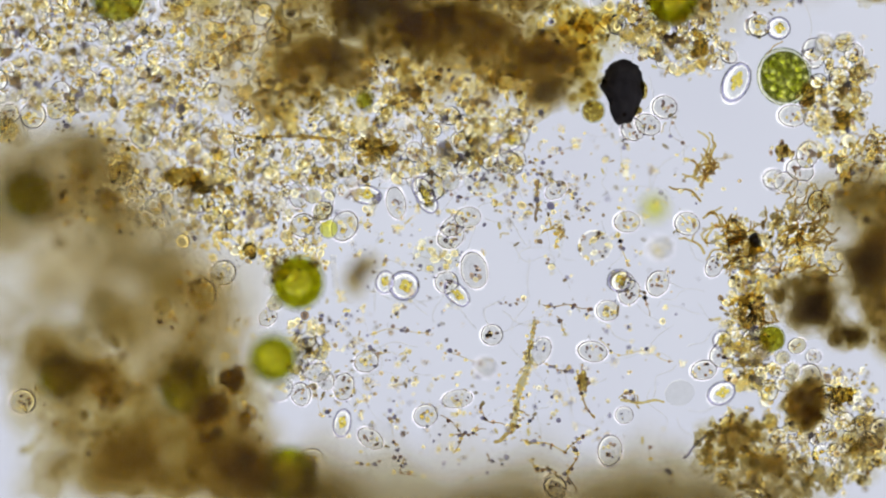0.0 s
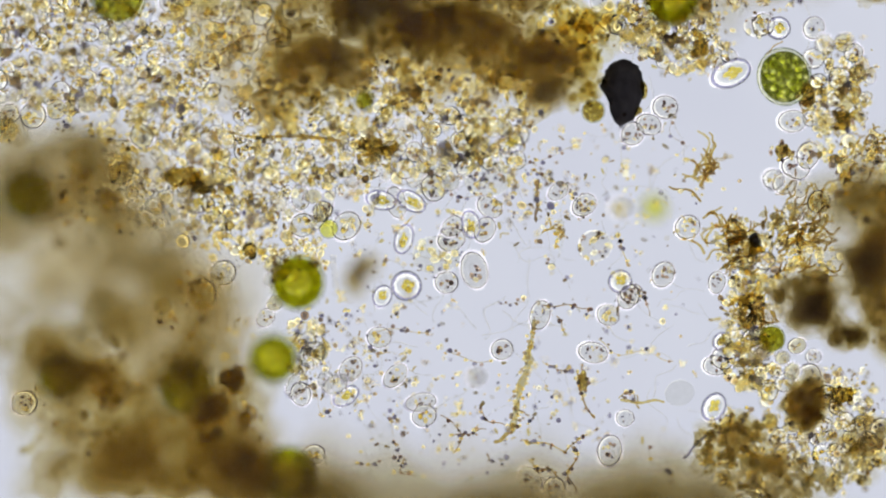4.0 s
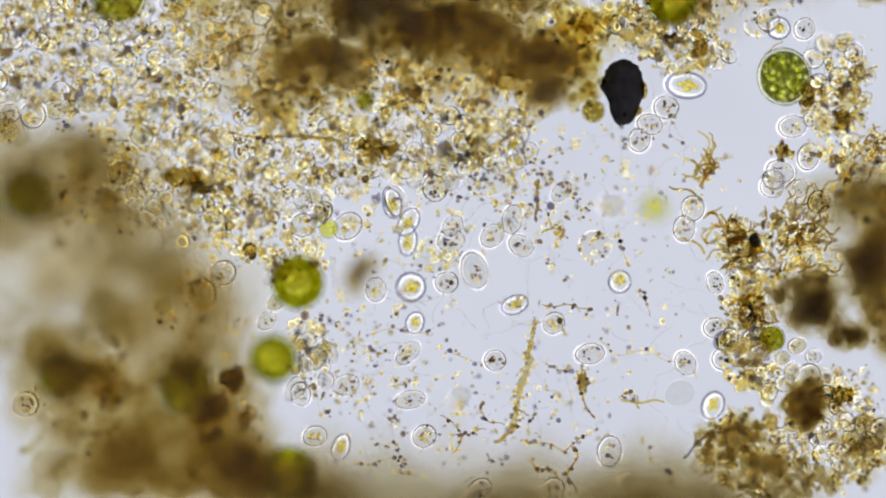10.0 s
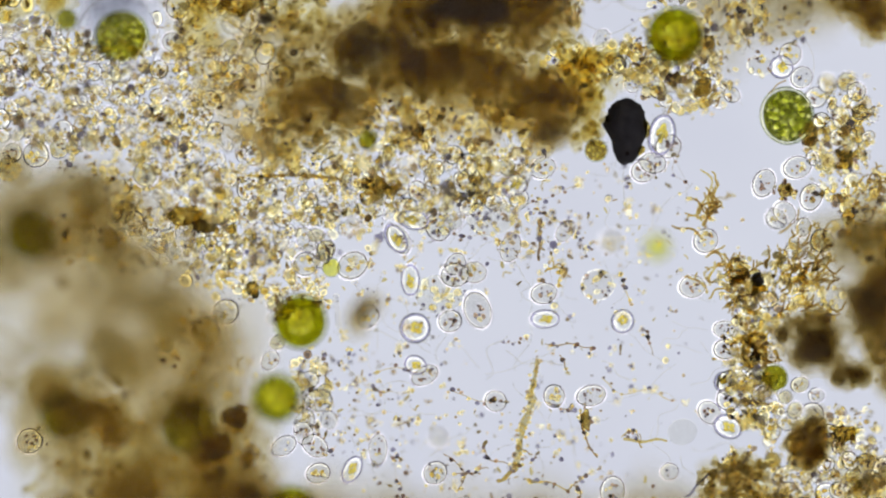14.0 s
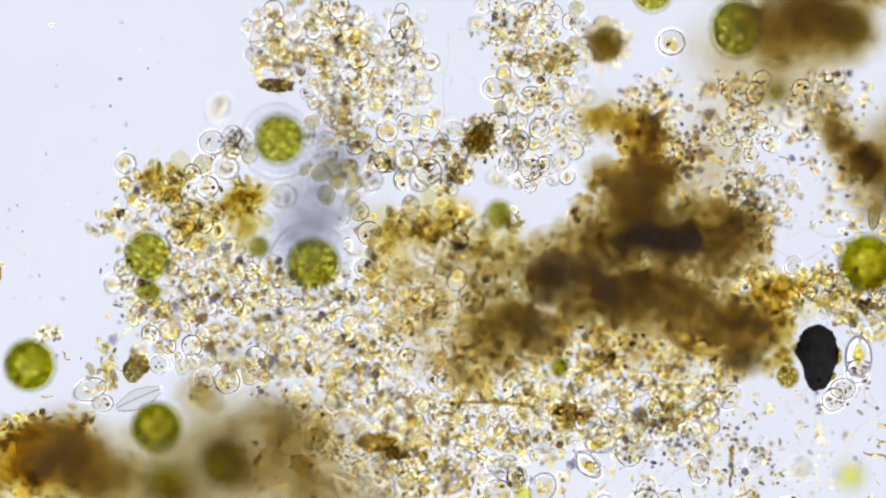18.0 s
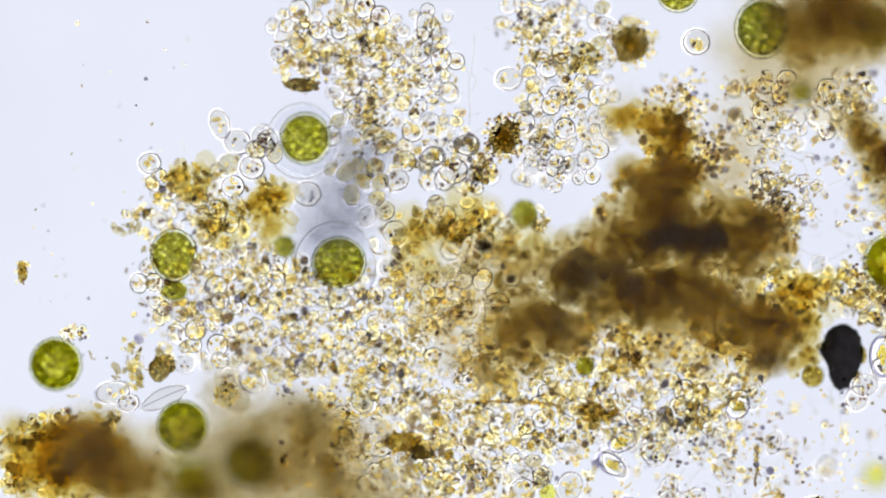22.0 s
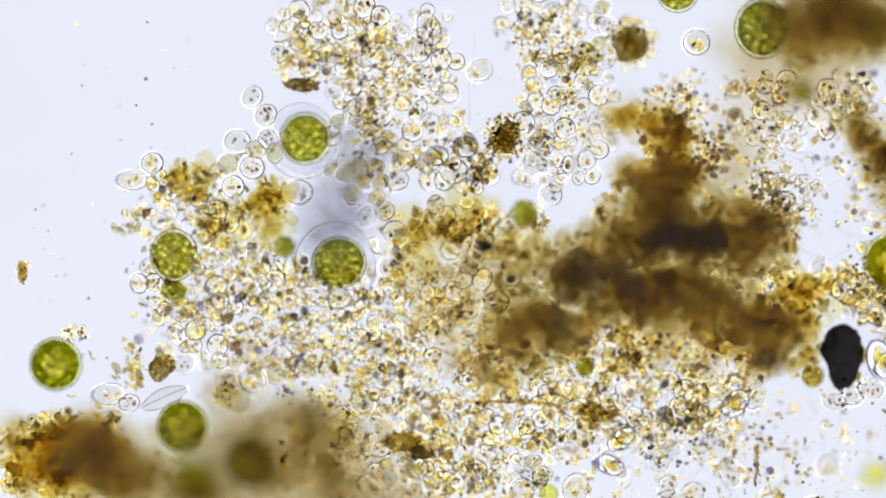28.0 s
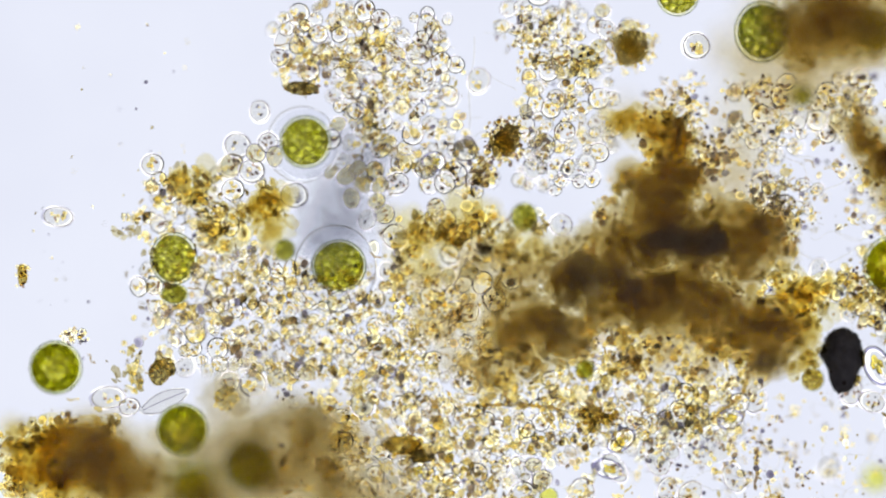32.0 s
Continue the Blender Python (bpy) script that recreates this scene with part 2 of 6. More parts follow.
def shared(key, make):
    if key not in SHARED:
        SHARED[key] = make()
    return SHARED[key]


def grain_mesh(kind, k):
    mat = {"dark": M_DARK, "gold": M_GOLD, "grey": M_GREY, "bead": M_BEAD, "honey": M_HONEY, "chloro": M_CHLORO, "yolk": M_YOLK, "dot": M_DOT}[kind]
    rng = np.random.default_rng(500 + k)
    level = 2
    return shared((kind, k), lambda: mesh_of(kind + "_grain", [bit(rng, (0, 0, 0), 1.0, level, 0.07)], mat))


def girth_ring(n=40, m=6, thick=0.036):
    """A ring round the widest girth of a unit cell; coloured dark, it draws the outline that refraction gives."""
    u, w = np.meshgrid(np.arange(n) * 2 * math.pi / n, np.arange(m) * 2 * math.pi / m, indexing="ij")
    r = 1.02 + thick * np.cos(w)
    v = np.stack([r * np.cos(u), r * np.sin(u), 0.08 * np.sin(w)], -1).reshape(-1, 3)
    v = v * (1 - 0.10 * v[:, :1])
    i, j = np.meshgrid(np.arange(n), np.arange(m), indexing="ij")
    q = np.stack([i * m + j, (i + 1) % n * m + j, (i + 1) % n * m + (j + 1) % m, i * m + (j + 1) % m], -1).reshape(-1, 4)
    return v, np.concatenate([q[:, [0, 1, 2]], q[:, [0, 2, 3]]])


def halo_ring(n=36, inner=1.05, width=0.15, tall=0.17):
    """An added clear wedge round a unit cell that draws its bright optical halo, thick at the cell and sharp outside.
    """
    u = np.arange(n) * 2 * math.pi / n
    rows = [np.stack([r * np.cos(u), r * np.sin(u), np.full(n, z)], 1) for r, z in ((inner, tall), (inner + width, 0.0), (inner, -tall))]
    v = np.concatenate(rows)
    v = v * (1 - 0.10 * v[:, :1] * np.array([1, 1, 0]))
    f = []
    for k in range(n):
        k2 = (k + 1) % n
        for a, b in ((0, 1), (1, 2), (2, 0)):
            f += [(a * n + k, b * n + k, b * n + k2), (a * n + k, b * n + k2, a * n + k2)]
    return v, np.array(f)


def membrane_mesh(k, mat=None):
    """An egg-shaped bladder of unit size, slightly uneven, with a dark outline ring and an added wedge for its bright
    halo.
    """
    def make():
        rng = np.random.default_rng(40 + k)
        v, f = BALL[3]
        v = lumpy(v, rng, 0.012)
        v = v * np.array([1, 1, 1]) * (1 - 0.10 * v[:, :1])
        if mat is M_FAINT:
            return mesh_of("membrane", [(v, f)], mat)
        rich = mat is M_BRIGHT
        wall, halo = girth_ring(thick=0.07 if rich else 0.042), halo_ring(inner=1.12 if rich else 1.06, width=0.10 if rich else 0.14)
        me = mesh_of("membrane", [(v, f), wall, halo], mat or M_MEMBRANE)
        me.materials.append(M_LAVENDER if rich else M_OUTLINE)
        me.materials.append(M_HALO)
        n, w = len(f), len(wall[1])
        me.polygons.foreach_set("material_index", [0] * n + [1] * w + [2] * len(halo[1]))
        me.polygons.foreach_set("use_smooth", [True] * (n + w) + [False] * len(halo[1]))
        return me
    return shared(("membrane", k % 4, mat), make)


CELL_LABELS = {
    "dots": "small clear egg-shaped cell with dark brown granules, in water",
    "gold": "small clear egg-shaped cell with golden granules, in water",
    "yolk": "small clear oval cell with a bright yellow core",
    "amber": "small honey-brown round cell with dark granules",
    "ghost": "faint empty shell of a cell",
    "pale": "pale empty-looking oval cell with few grey specks",
}


def cell(x, y, long, wide, turn, style="dots", z=0.0, seed=0, group="drifting cells", name="cell"):
    """A small drifting cell: a clear bladder with granules, long and wide in the plan's units."""
    rng = np.random.default_rng(1000 + seed)
    ob = stand(name, x, y, z, turn, CELL_LABELS[style], "cell", group)
    a, b = long / 2000, wide / 2000
    c = min(a, b) * 0.62
    part("membrane", membrane_mesh(seed, {"yolk": M_BRIGHT, "amber": M_TINTED, "ghost": M_FAINT}.get(style)), ob, at=Matrix.Diagonal((a, b, c, 1)))
    size = min(a, b)

    def grains(kind, n, r0, r1, spread=0.62):
        for i in range(n):
            u = rng.uniform(0, 2 * math.pi)
            d = spread * math.sqrt(rng.uniform(0.03, 1))
            r = size * rng.uniform(r0, r1)
            m = Matrix.LocRotScale((a * d * math.cos(u), b * d * math.sin(u), c * rng.uniform(-0.3, 0.4)), Euler(rng.uniform(0, 3, 3).tolist()), (r, r * 0.85, r * 0.8))
            part("granule", grain_mesh(kind, int(rng.integers(4))), ob, at=m)
    if style == "dots":
        grains("dot", int(rng.integers(5, 8)), 0.15, 0.28, 0.64)
        grains("honey", int(rng.integers(1, 4)), 0.15, 0.30)
        grains("grey", int(rng.integers(1, 3)), 0.10, 0.20)
    elif style == "gold":
        grains("gold", int(rng.integers(4, 8)), 0.2, 0.36)
        grains("dot", int(rng.integers(1, 4)), 0.14, 0.26)
        grains("bead", 1, 0.25, 0.35)
    elif style == "amber":
        grains("dot", int(rng.integers(3, 6)), 0.14, 0.26, 0.7)
        grains("gold", int(rng.integers(4, 8)), 0.14, 0.26, 0.72)
    elif style == "yolk":
        for q in range(4):
            w = q * 1.57 + seed
            m = Matrix.LocRotScale((a * 0.30 * math.cos(w), b * 0.30 * math.sin(w), 0), None, (a * 0.29, b * 0.29, c * 0.36))
            part("core", grain_mesh("yolk", (seed + q) % 4), ob, "bright yellow drop", at=m)
        grains("gold", 2, 0.14, 0.24, 0.45)
        grains("dot", 1, 0.10, 0.15, 0.5)
    elif style != "ghost":
        grains("grey", int(rng.integers(3, 6)), 0.10, 0.24)
        grains("gold", int(rng.integers(1, 4)), 0.13, 0.22)
    return ob


def green_cell(x, y, r, z=0.0, seed=0, sheath=0.0, squash=1.0, turn=0, label="round grass-green algal cell packed with chloroplasts", beads=80, group="green algal cells", fine=False, body=None, cup=False, fill=0.90):
    """A large round alga: wall, green body, bead-like chloroplasts, and for some a wide jelly sheath."""
    rng = np.random.default_rng(7000 + seed)
    PLACED.append((x - OFF[0], y - OFF[1], r))
    ob = stand("green_alga", x, y, z, turn, label, "alga", group)
    r = r / 1000
    v, f = BALL[4]
    v0 = lumpy(v, rng, 0.008) * np.array([1, squash, 0.62])
    rim = girth_ring(64, 6, 0.035)
    rim = (rim[0] / (1 - 0.10 * rim[0][:, :1]) * np.array([0.97, 0.97 * squash, 0.8]) * r, rim[1])
    skin = mesh_of("cell_wall", [(v0 * r, f), rim], M_WALL)
    skin.materials.append(M_GREENRIM)
    skin.polygons.foreach_set("material_index", [0] * len(f) + [1] * len(rim[1]))
    part("cell_wall", skin, ob, "thin clear wall")
    v, f = BALL[3]
    green = part("body", mesh_of("body", [(lumpy(v, rng, 0.015) * np.array([1, squash, 0.5]) * r * fill, f)], body or (M_GREEN_FINE if fine else M_GREEN)), ob, "deep green body")
    if cup:
        ring, rf = girth_ring(40, 10, 0.30)
        ring = ring / (1 - 0.10 * ring[:, :1]) * np.array([0.70, 0.70 * squash, 2.2]) * r * fill / 0.9
        part("chloroplast", mesh_of("chloroplast", [(ring, rf)], M_GREEN_RING), green, "cup-shaped olive chloroplast")
    beads = int(beads * 0.5)
    for i in range(beads):
        h = 1 - 2 * (i + 0.5) / beads
        w = i * 2.39996 + rng.uniform(-0.2, 0.2)
        s = math.sqrt(1 - h * h)
        d, q = r * rng.uniform(0.55, 0.76), r * rng.uniform(0.09, 0.16)
        part("chloroplast", grain_mesh("chloro", int(rng.integers(4))), green, at=Matrix.LocRotScale((s * math.cos(w) * d, s * math.sin(w) * squash * d, h * 0.5 * d), None, (q, q, q * 0.9)))
    if sheath:
        v, f = BALL[4]
        k = np.array([1, 1.08, 0.6]) * r * sheath
        skin = mesh_of("jelly_sheath", [(lumpy(v, rng, 0.02) * k + np.array([0, -0.1 * r, 0]), f), (girth_ring(64, 6, 0.012)[0] * k + np.array([0, -0.1 * r, 0]), girth_ring(64)[1])], M_SHEATH)
        skin.materials.append(M_OUTLINE)
        skin.polygons.foreach_set("material_index", [0] * len(f) + [1] * (len(skin.polygons) - len(f)))
        part("jelly_sheath", skin, ob, "wide clear jelly sheath")
    return ob


def sprinkle(rng, lobes, n):
    """n places spread over soft-edged oval lobes (x, y, half width, half height, weight)."""
    w = np.array([q[4] for q in lobes], float)
    pick = rng.choice(len(lobes), n, p=w / w.sum())
    for k in pick:
        x, y, rx, ry, _ = lobes[k]
        u, d = rng.uniform(0, 2 * math.pi), math.sqrt(rng.uniform(0, 1)) * rng.uniform(0.75, 1.12)
        yield x + rx * d * math.cos(u), y + ry * d * math.sin(u)


def spaced(rng, lobes, n, size, snug=0.76):
    """Places over the lobes with a half width each, so that neighbours touch but do not pile up."""
    for _ in range(n):
        for x, y in sprinkle(rng, lobes, 12):
            r = rng.uniform(*size)
            gx, gy = x - OFF[0], y - OFF[1]
            if all((gx - qx) ** 2 + (gy - qy) ** 2 > (snug * (r + qr)) ** 2 for qx, qy, qr in PLACED):
                PLACED.append((gx, gy, r))
                yield x, y, r
                break


GRAINS = (("dark", M_DARK, "brown_grains"), ("gold", M_GOLD, "golden_grains"), ("grey", M_GREY, "grey_grains"), ("bead", M_BEAD, "glassy_grains"), ("honey", M_HONEY, "honey_grains"))


def granule_drift(name, label, lobes, n, seed, mix=(0.19, 0.31, 0.08, 0.18, 0.24), size=(3.2, 9.5), z=(-0.05, 0.04), rods=0.06, fine=0.5):
    """Loose grains past counting: brown, golden, grey and glassy ones."""
    rng = np.random.default_rng(seed)
    kinds = [[] for _ in GRAINS]
    for x, y in sprinkle(rng, lobes, n):
        k = rng.choice(5, p=np.array(mix) / sum(mix))
        r = rng.uniform(*size) * (0.62 if rng.uniform() < 0.65 else 1.05) / 1000
        r *= 1.35 if k > 2 else 1.0
        o = np.array(at(x, y, rng.uniform(*z)))
        kinds[k].append(bit(rng, o, r, 3 if r > 0.0065 else 2, 0.06))
        if rng.uniform() < 0.35:
            for _ in range(int(rng.integers(2, 5))):
                w, q = rng.uniform(0, 6.3), r * rng.uniform(0.4, 0.85)
                kinds[int(rng.choice([0, 1, 1, 4]))].append(bit(rng, o + np.array([math.cos(w), math.sin(w), rng.normal() * 0.3]) * (r + q * 0.7), q, 2, 0.06))
    bits = []
    shreds = []
    for x, y in sprinkle(rng, lobes, int(n * fine)):
        r = rng.uniform(1.3, 3.6) / 1000
        shreds.append(bit(rng, at(x, y, rng.uniform(*z)), (r * rng.uniform(1, 2.6), r, r * 0.7), 1, 0.22))
    for x, y in sprinkle(rng, lobes, int(n * rods)):
        w, d, zz = rng.uniform(0, 6.3), rng.uniform(6, 24), rng.uniform(*z) * 0.6
        line = wavy(rng, x, y, x + d * math.cos(w), y + d * math.sin(w), 2, d * 0.12)
        bits.append(tube([at(px, py, zz) for px, py in line], [rng.uniform(1.0, 1.9) / 1000 for _ in line], 5))
    ob = tagged(new(name), label, "detritus", kind="stuff")
    tagged(part("fine_shreds", mesh_of("fine_shreds", shreds, M_SHRED), ob), kind="stuff")
    if bits:
        tagged(part("fibre_bits", mesh_of("fibre_bits", bits, M_FIBRE), ob), kind="stuff")
    for pieces, (_, mat, nm) in zip(kinds, GRAINS):
        if pieces:
            tagged(part(nm, mesh_of(nm, pieces, mat), ob), kind="stuff")
    return ob


def cell_crowd(label, lobes, n, seed, z=(-0.03, 0.04), size=(9, 19)):
    """Small clear cells past counting, each with a few golden and brown granules."""
    rng = np.random.default_rng(9000 + seed)
    skins, gold, dark, outlines, halos = [], [], [], [], []
    ring, rim = girth_ring(28, 5, 0.04), halo_ring(26, width=0.13)
    for x, y, r in spaced(rng, lobes, n, size):
        r, zz = r / 1000, rng.uniform(*z)
        o = np.array(at(x, y, zz))
        w, k = rng.uniform(0, 6.3), rng.uniform(0.78, 1)
        m = np.array([[math.cos(w), -math.sin(w), 0], [math.sin(w), math.cos(w), 0], [0, 0, 1]])

        def set_down(q):
            return (q[0] * np.array([r, r * k, r * 0.62])) @ m.T + o, q[1]
        ball = lumpy(BALL[3][0], rng, 0.015)
        skins.append(set_down((ball * (1 - 0.10 * ball[:, :1]), BALL[3][1])))
        outlines.append(set_down(ring))
        halos.append(set_down(rim))
        many = rng.uniform() < 0.6
        for i in range(int(rng.integers(9, 17)) if many else int(rng.integers(3, 8))):
            w, d, q = rng.uniform(0, 6.3), 0.74 * r * math.sqrt(rng.uniform(0, 1)), r * (rng.uniform(0.12, 0.24) if many else rng.uniform(0.14, 0.30))
            p = o + np.array([d * math.cos(w), d * math.sin(w) * k, rng.normal() * r * 0.2])
            (dark if rng.uniform() < 0.33 else gold).append(bit(rng, p, q, 2, 0.08))
    ob = tagged(new("small_cells"), label, "cells", kind="stuff")
    for nm, pieces, mat in (("clear_bladders", skins, M_CLEAR), ("golden_granules", gold, M_GOLD), ("brown_granules", dark, M_DOT), ("cell_walls", outlines, M_OUTLINE), ("clear_collars", halos, M_HALO)):
        tagged(part(nm, mesh_of(nm, pieces, mat, mat is not M_HALO), ob), kind="stuff")
    return ob


def floc(name, label, lobes, n, seed, size=(30, 70), z=(0.08, 0.35), dark=(), n_dark=0, dark_z=(0.02, 0.2), dark_size=(20, 45), mat=None, flat=0.6, crumbs=0, crumb_z=(0.0, 0.12)):
    """A loose heap of slime and rotting matter: overlapping lumps that let light through."""
    rng = np.random.default_rng(seed)
    ob = tagged(new(name), label, "detritus")
    x0 = at(lobes[0][0], lobes[0][1], FLOOR)
    ob.matrix_basis = Matrix.Translation(x0)
    for lob, count, (s0, s1), zz, m, nm, lab in ((lobes, n, size, z, mat or M_FLOC, "slime_lump", ""), (dark, n_dark, dark_size, dark_z, M_FLOC_DARK, "dark_lump", "dense dark brown lump")):
        if not lob or not count:
            continue
        pieces = []
        for x, y in sprinkle(rng, lob, count):
            r = rng.uniform(s0, s1) / 1000
            p = np.array(at(x, y, rng.uniform(*zz))) - np.array(x0)
            pieces.append(bit(rng, p, (r * rng.uniform(0.8, 1.4), r * rng.uniform(0.6, 1), r * 0.8), 2 if sum(zz) > 0.18 else 3, 0.24, flat))
        if count > 90:
            tagged(part(nm.replace("lump", "mass"), mesh_of(nm, pieces, m), ob, lab), kind="stuff")
        else:
            for q in pieces:
                part(nm, mesh_of(nm, [q], m), ob, lab)
    if crumbs:
        pieces = []
        for x, y in sprinkle(rng, lobes, crumbs):
            r = rng.uniform(3, 11) / 1000
            pieces.append(bit(rng, np.array(at(x, y, rng.uniform(*crumb_z))) - np.array(x0), (r * rng.uniform(1, 1.8), r, r * 0.7), 1, 0.2))
        tagged(part("crumb_mass", mesh_of("crumb_mass", pieces, M_CRUMB), ob, "small brown crumbs"), kind="stuff")
    return ob


def clump(name, x, y, rx, ry, label, n, seed, z=0.0, mix=(0.5, 0.35, 0.05, 0.1), size=(3.5, 8), core=M_AMBER, core_size=0.72, tall=0.5, rough=0.13):
    """A tight ball of grains round a core, a thing of its own."""
    rng = np.random.default_rng(seed)
    ob = stand(name, x, y, z, 0, label, "detritus", "granular clumps")
    a, b = rx / 1000, ry / 1000
    if core:
        v, f = BALL[3]
        rough = rough if core in (M_CORE, M_AMBER, M_ROCK) else 0.03
        v = v * (1 + rng.normal(size=(len(v), 1)) * (rough * 0.28 if rough > 0.05 else 0))
        part("core", mesh_of("core", [(lumpy(v, rng, rough) * np.array([a, b, min(a, b) * tall * 1.4]) * core_size, f)], core), ob)
        if core is M_CORE and n >= 100:
            part("inner_core", mesh_of("inner_core", [(lumpy(v, rng, 0.2) * np.array([a, b, min(a, b) * tall]) * core_size * 0.62, f)], M_AMBER), ob, "darker middle")
    if len(mix) == 4:
        mix = (mix[0], mix[1] * 0.6, mix[2], mix[3], mix[1] * 0.4)
    for i in range(n):
        k = rng.choice(5, p=np.array(mix) / sum(mix))
        u, d = rng.uniform(0, 2 * math.pi), math.sqrt(rng.uniform(0, 1)) * rng.uniform(0.85, 1.14)
        r = rng.uniform(*size) / 1000 * (1.1 if k > 2 else 0.72)
        m = Matrix.LocRotScale((a * d * math.cos(u), b * d * math.sin(u), (rng.choice([1, 1, -1]) * math.sqrt(max(0, 1 - (d / 1.1) ** 2)) * 1.3 + rng.normal() * 0.2) * min(a, b) * tall), Euler(rng.uniform(0, 3, 3).tolist()), (r, r * 0.9, r * 0.8))
        part("grain", grain_mesh("dot" if k == 0 and i % 2 else GRAINS[k][0], int(rng.integers(4))), ob, at=m)
    return ob


def flake_mesh(k):
    rng = np.random.default_rng(880 + k)
    v, f = BALL[2]
    return shared(("flake", k), lambda: mesh_of("flake", [(lumpy(v, rng, 0.26) * np.array([1.0, 0.55, 0.25]), f)], (M_CRUMB, M_HONEY, M_SHRED, M_GOLD, M_CRUMB, M_CRUMB)[k]))


def ragged(x, y, rx, ry, n, turn, label, seed, z=0.0, size=(4.5, 12), wild=50):
    """A ragged scrap made of torn golden flakes that lie roughly one way."""
    rng = np.random.default_rng(5000 + seed)
    ob = stand("ragged_scrap", x, y, z, 0, label, "detritus", "ragged scraps")
    for i in range(n):
        u, d = rng.uniform(0, 6.3), math.sqrt(rng.uniform(0, 1)) * rng.uniform(0.7, 1.1)
        r = rng.uniform(*size) / 1000
        m = Matrix.LocRotScale((rx * d * math.cos(u) / 1000, ry * d * math.sin(u) / 1000, rng.uniform(-0.02, 0.02)), Euler((rng.normal() * 0.5, rng.normal() * 0.4, math.radians(turn + rng.normal() * wild))), (r, r, r))
        part("flake", flake_mesh(int(rng.integers(6))), ob, at=m)
    return ob


def wavy(rng, x0, y0, x1, y1, n, sway):
    """A line from place to place that sways smoothly to its sides."""
    k = np.linspace(0, 1, n * 2 + 1)
    off = sum(rng.normal() / (j + 1) * np.sin(math.pi * (j + 1) * k * 0.8 + rng.uniform(0, 6)) for j in range(4))
    off = (off - off[0] * (1 - k) - off[-1] * k) * sway * 1.6
    d = math.hypot(x1 - x0, y1 - y0) or 1.0
    return [(x0 + (x1 - x0) * q - (y1 - y0) / d * o, y0 + (y1 - y0) * q + (x1 - x0) / d * o) for q, o in zip(k, off)]


def filament(x0, y0, x1, y1, width, label, seed=0, sway=4, z=0.0, n=8, mat=None, name="filament", bumps=0.25):
    """A thread or rod between two places of the plan, a little crooked."""
    rng = np.random.default_rng(3000 + seed)
    ob = stand(name, (x0 + x1) / 2, (y0 + y1) / 2, z, 0, label, "filament", "threads")
    o = np.array(at((x0 + x1) / 2, (y0 + y1) / 2, z))
    pts = [np.array(at(x, y, z + rng.normal() * 0.004)) - o for x, y in wavy(rng, x0, y0, x1, y1, n, sway)]
    radii = [width / 2000 * (1 + rng.uniform(-bumps, bumps)) for _ in pts]
    part("strand", mesh_of("strand", [tube(pts, radii)], mat or M_FIBRE), ob)
    return ob


def chain(x0, y0, x1, y1, n, label, seed, size=(3, 5.5), sway=6, strand=2.0):
    """Dark specks strung along a faint thread."""
    rng = np.random.default_rng(3700 + seed)
    mx, my = (x0 + x1) / 2, (y0 + y1) / 2
    ob = stand("speck_chain", mx, my, 0.0, 0, label, "filament", "threads")
    o = np.array(at(mx, my, 0.0))
    line = wavy(rng, x0, y0, x1, y1, 6, sway)
    pts = [np.array(at(x, y, rng.normal() * 0.003)) - o for x, y in line]
    part("strand", mesh_of("strand", [tube(pts, [strand / 3200 * rng.uniform(0.7, 1.4) for _ in pts], 6)], M_FIBRE), ob)
    for i in range(n):
        k = rng.uniform(0, len(pts) - 1.01)
        j = int(k)
        p = pts[j] + (pts[j + 1] - pts[j]) * (k - j) + np.array([rng.normal() * 0.003, rng.normal() * 0.003, 0.0])
        r = rng.uniform(*size) / 1000
        part("grain", grain_mesh(("dot", "grey", "dark", "gold")[i % 4], i % 4), ob, at=Matrix.LocRotScale(p.tolist(), None, (r, r * 0.85, r * 0.8)))
    return ob


def granular_rod(x0, y0, x1, y1, width, label, n, seed):
    """A clear sleeve filled with golden and brown grains."""
    rng = np.random.default_rng(3500 + seed)
    mx, my = (x0 + x1) / 2, (y0 + y1) / 2
    ob = stand("filament", mx, my, 0.0, 0, label, "filament", "threads")
    o = np.array(at(mx, my, 0.0))
    pts = [np.array(at(x, y, 0.0)) - o for x, y in wavy(rng, x0, y0, x1, y1, 6, width * 0.25)]
    radii = [width / 2000 * rng.uniform(0.45, 1.15) for _ in pts]
    part("sleeve", mesh_of("sleeve", [tube(pts, radii, 12)], M_SLEEVE), ob, "clear honey-coloured sleeve")
    for i in range(n):
        p = pts[int(rng.integers(len(pts)))] + np.array([rng.normal() * width * 0.33, rng.normal() * width * 0.45, rng.normal() * width * 0.2]) / 1000
        r = rng.uniform(2.2, 5) / 1000
        part("grain", grain_mesh(("gold", "dark", "gold", "honey")[i % 4], i % 4), ob, at=Matrix.LocRotScale(p.tolist(), None, (r, r * 0.85, r * 0.8)))
    return ob


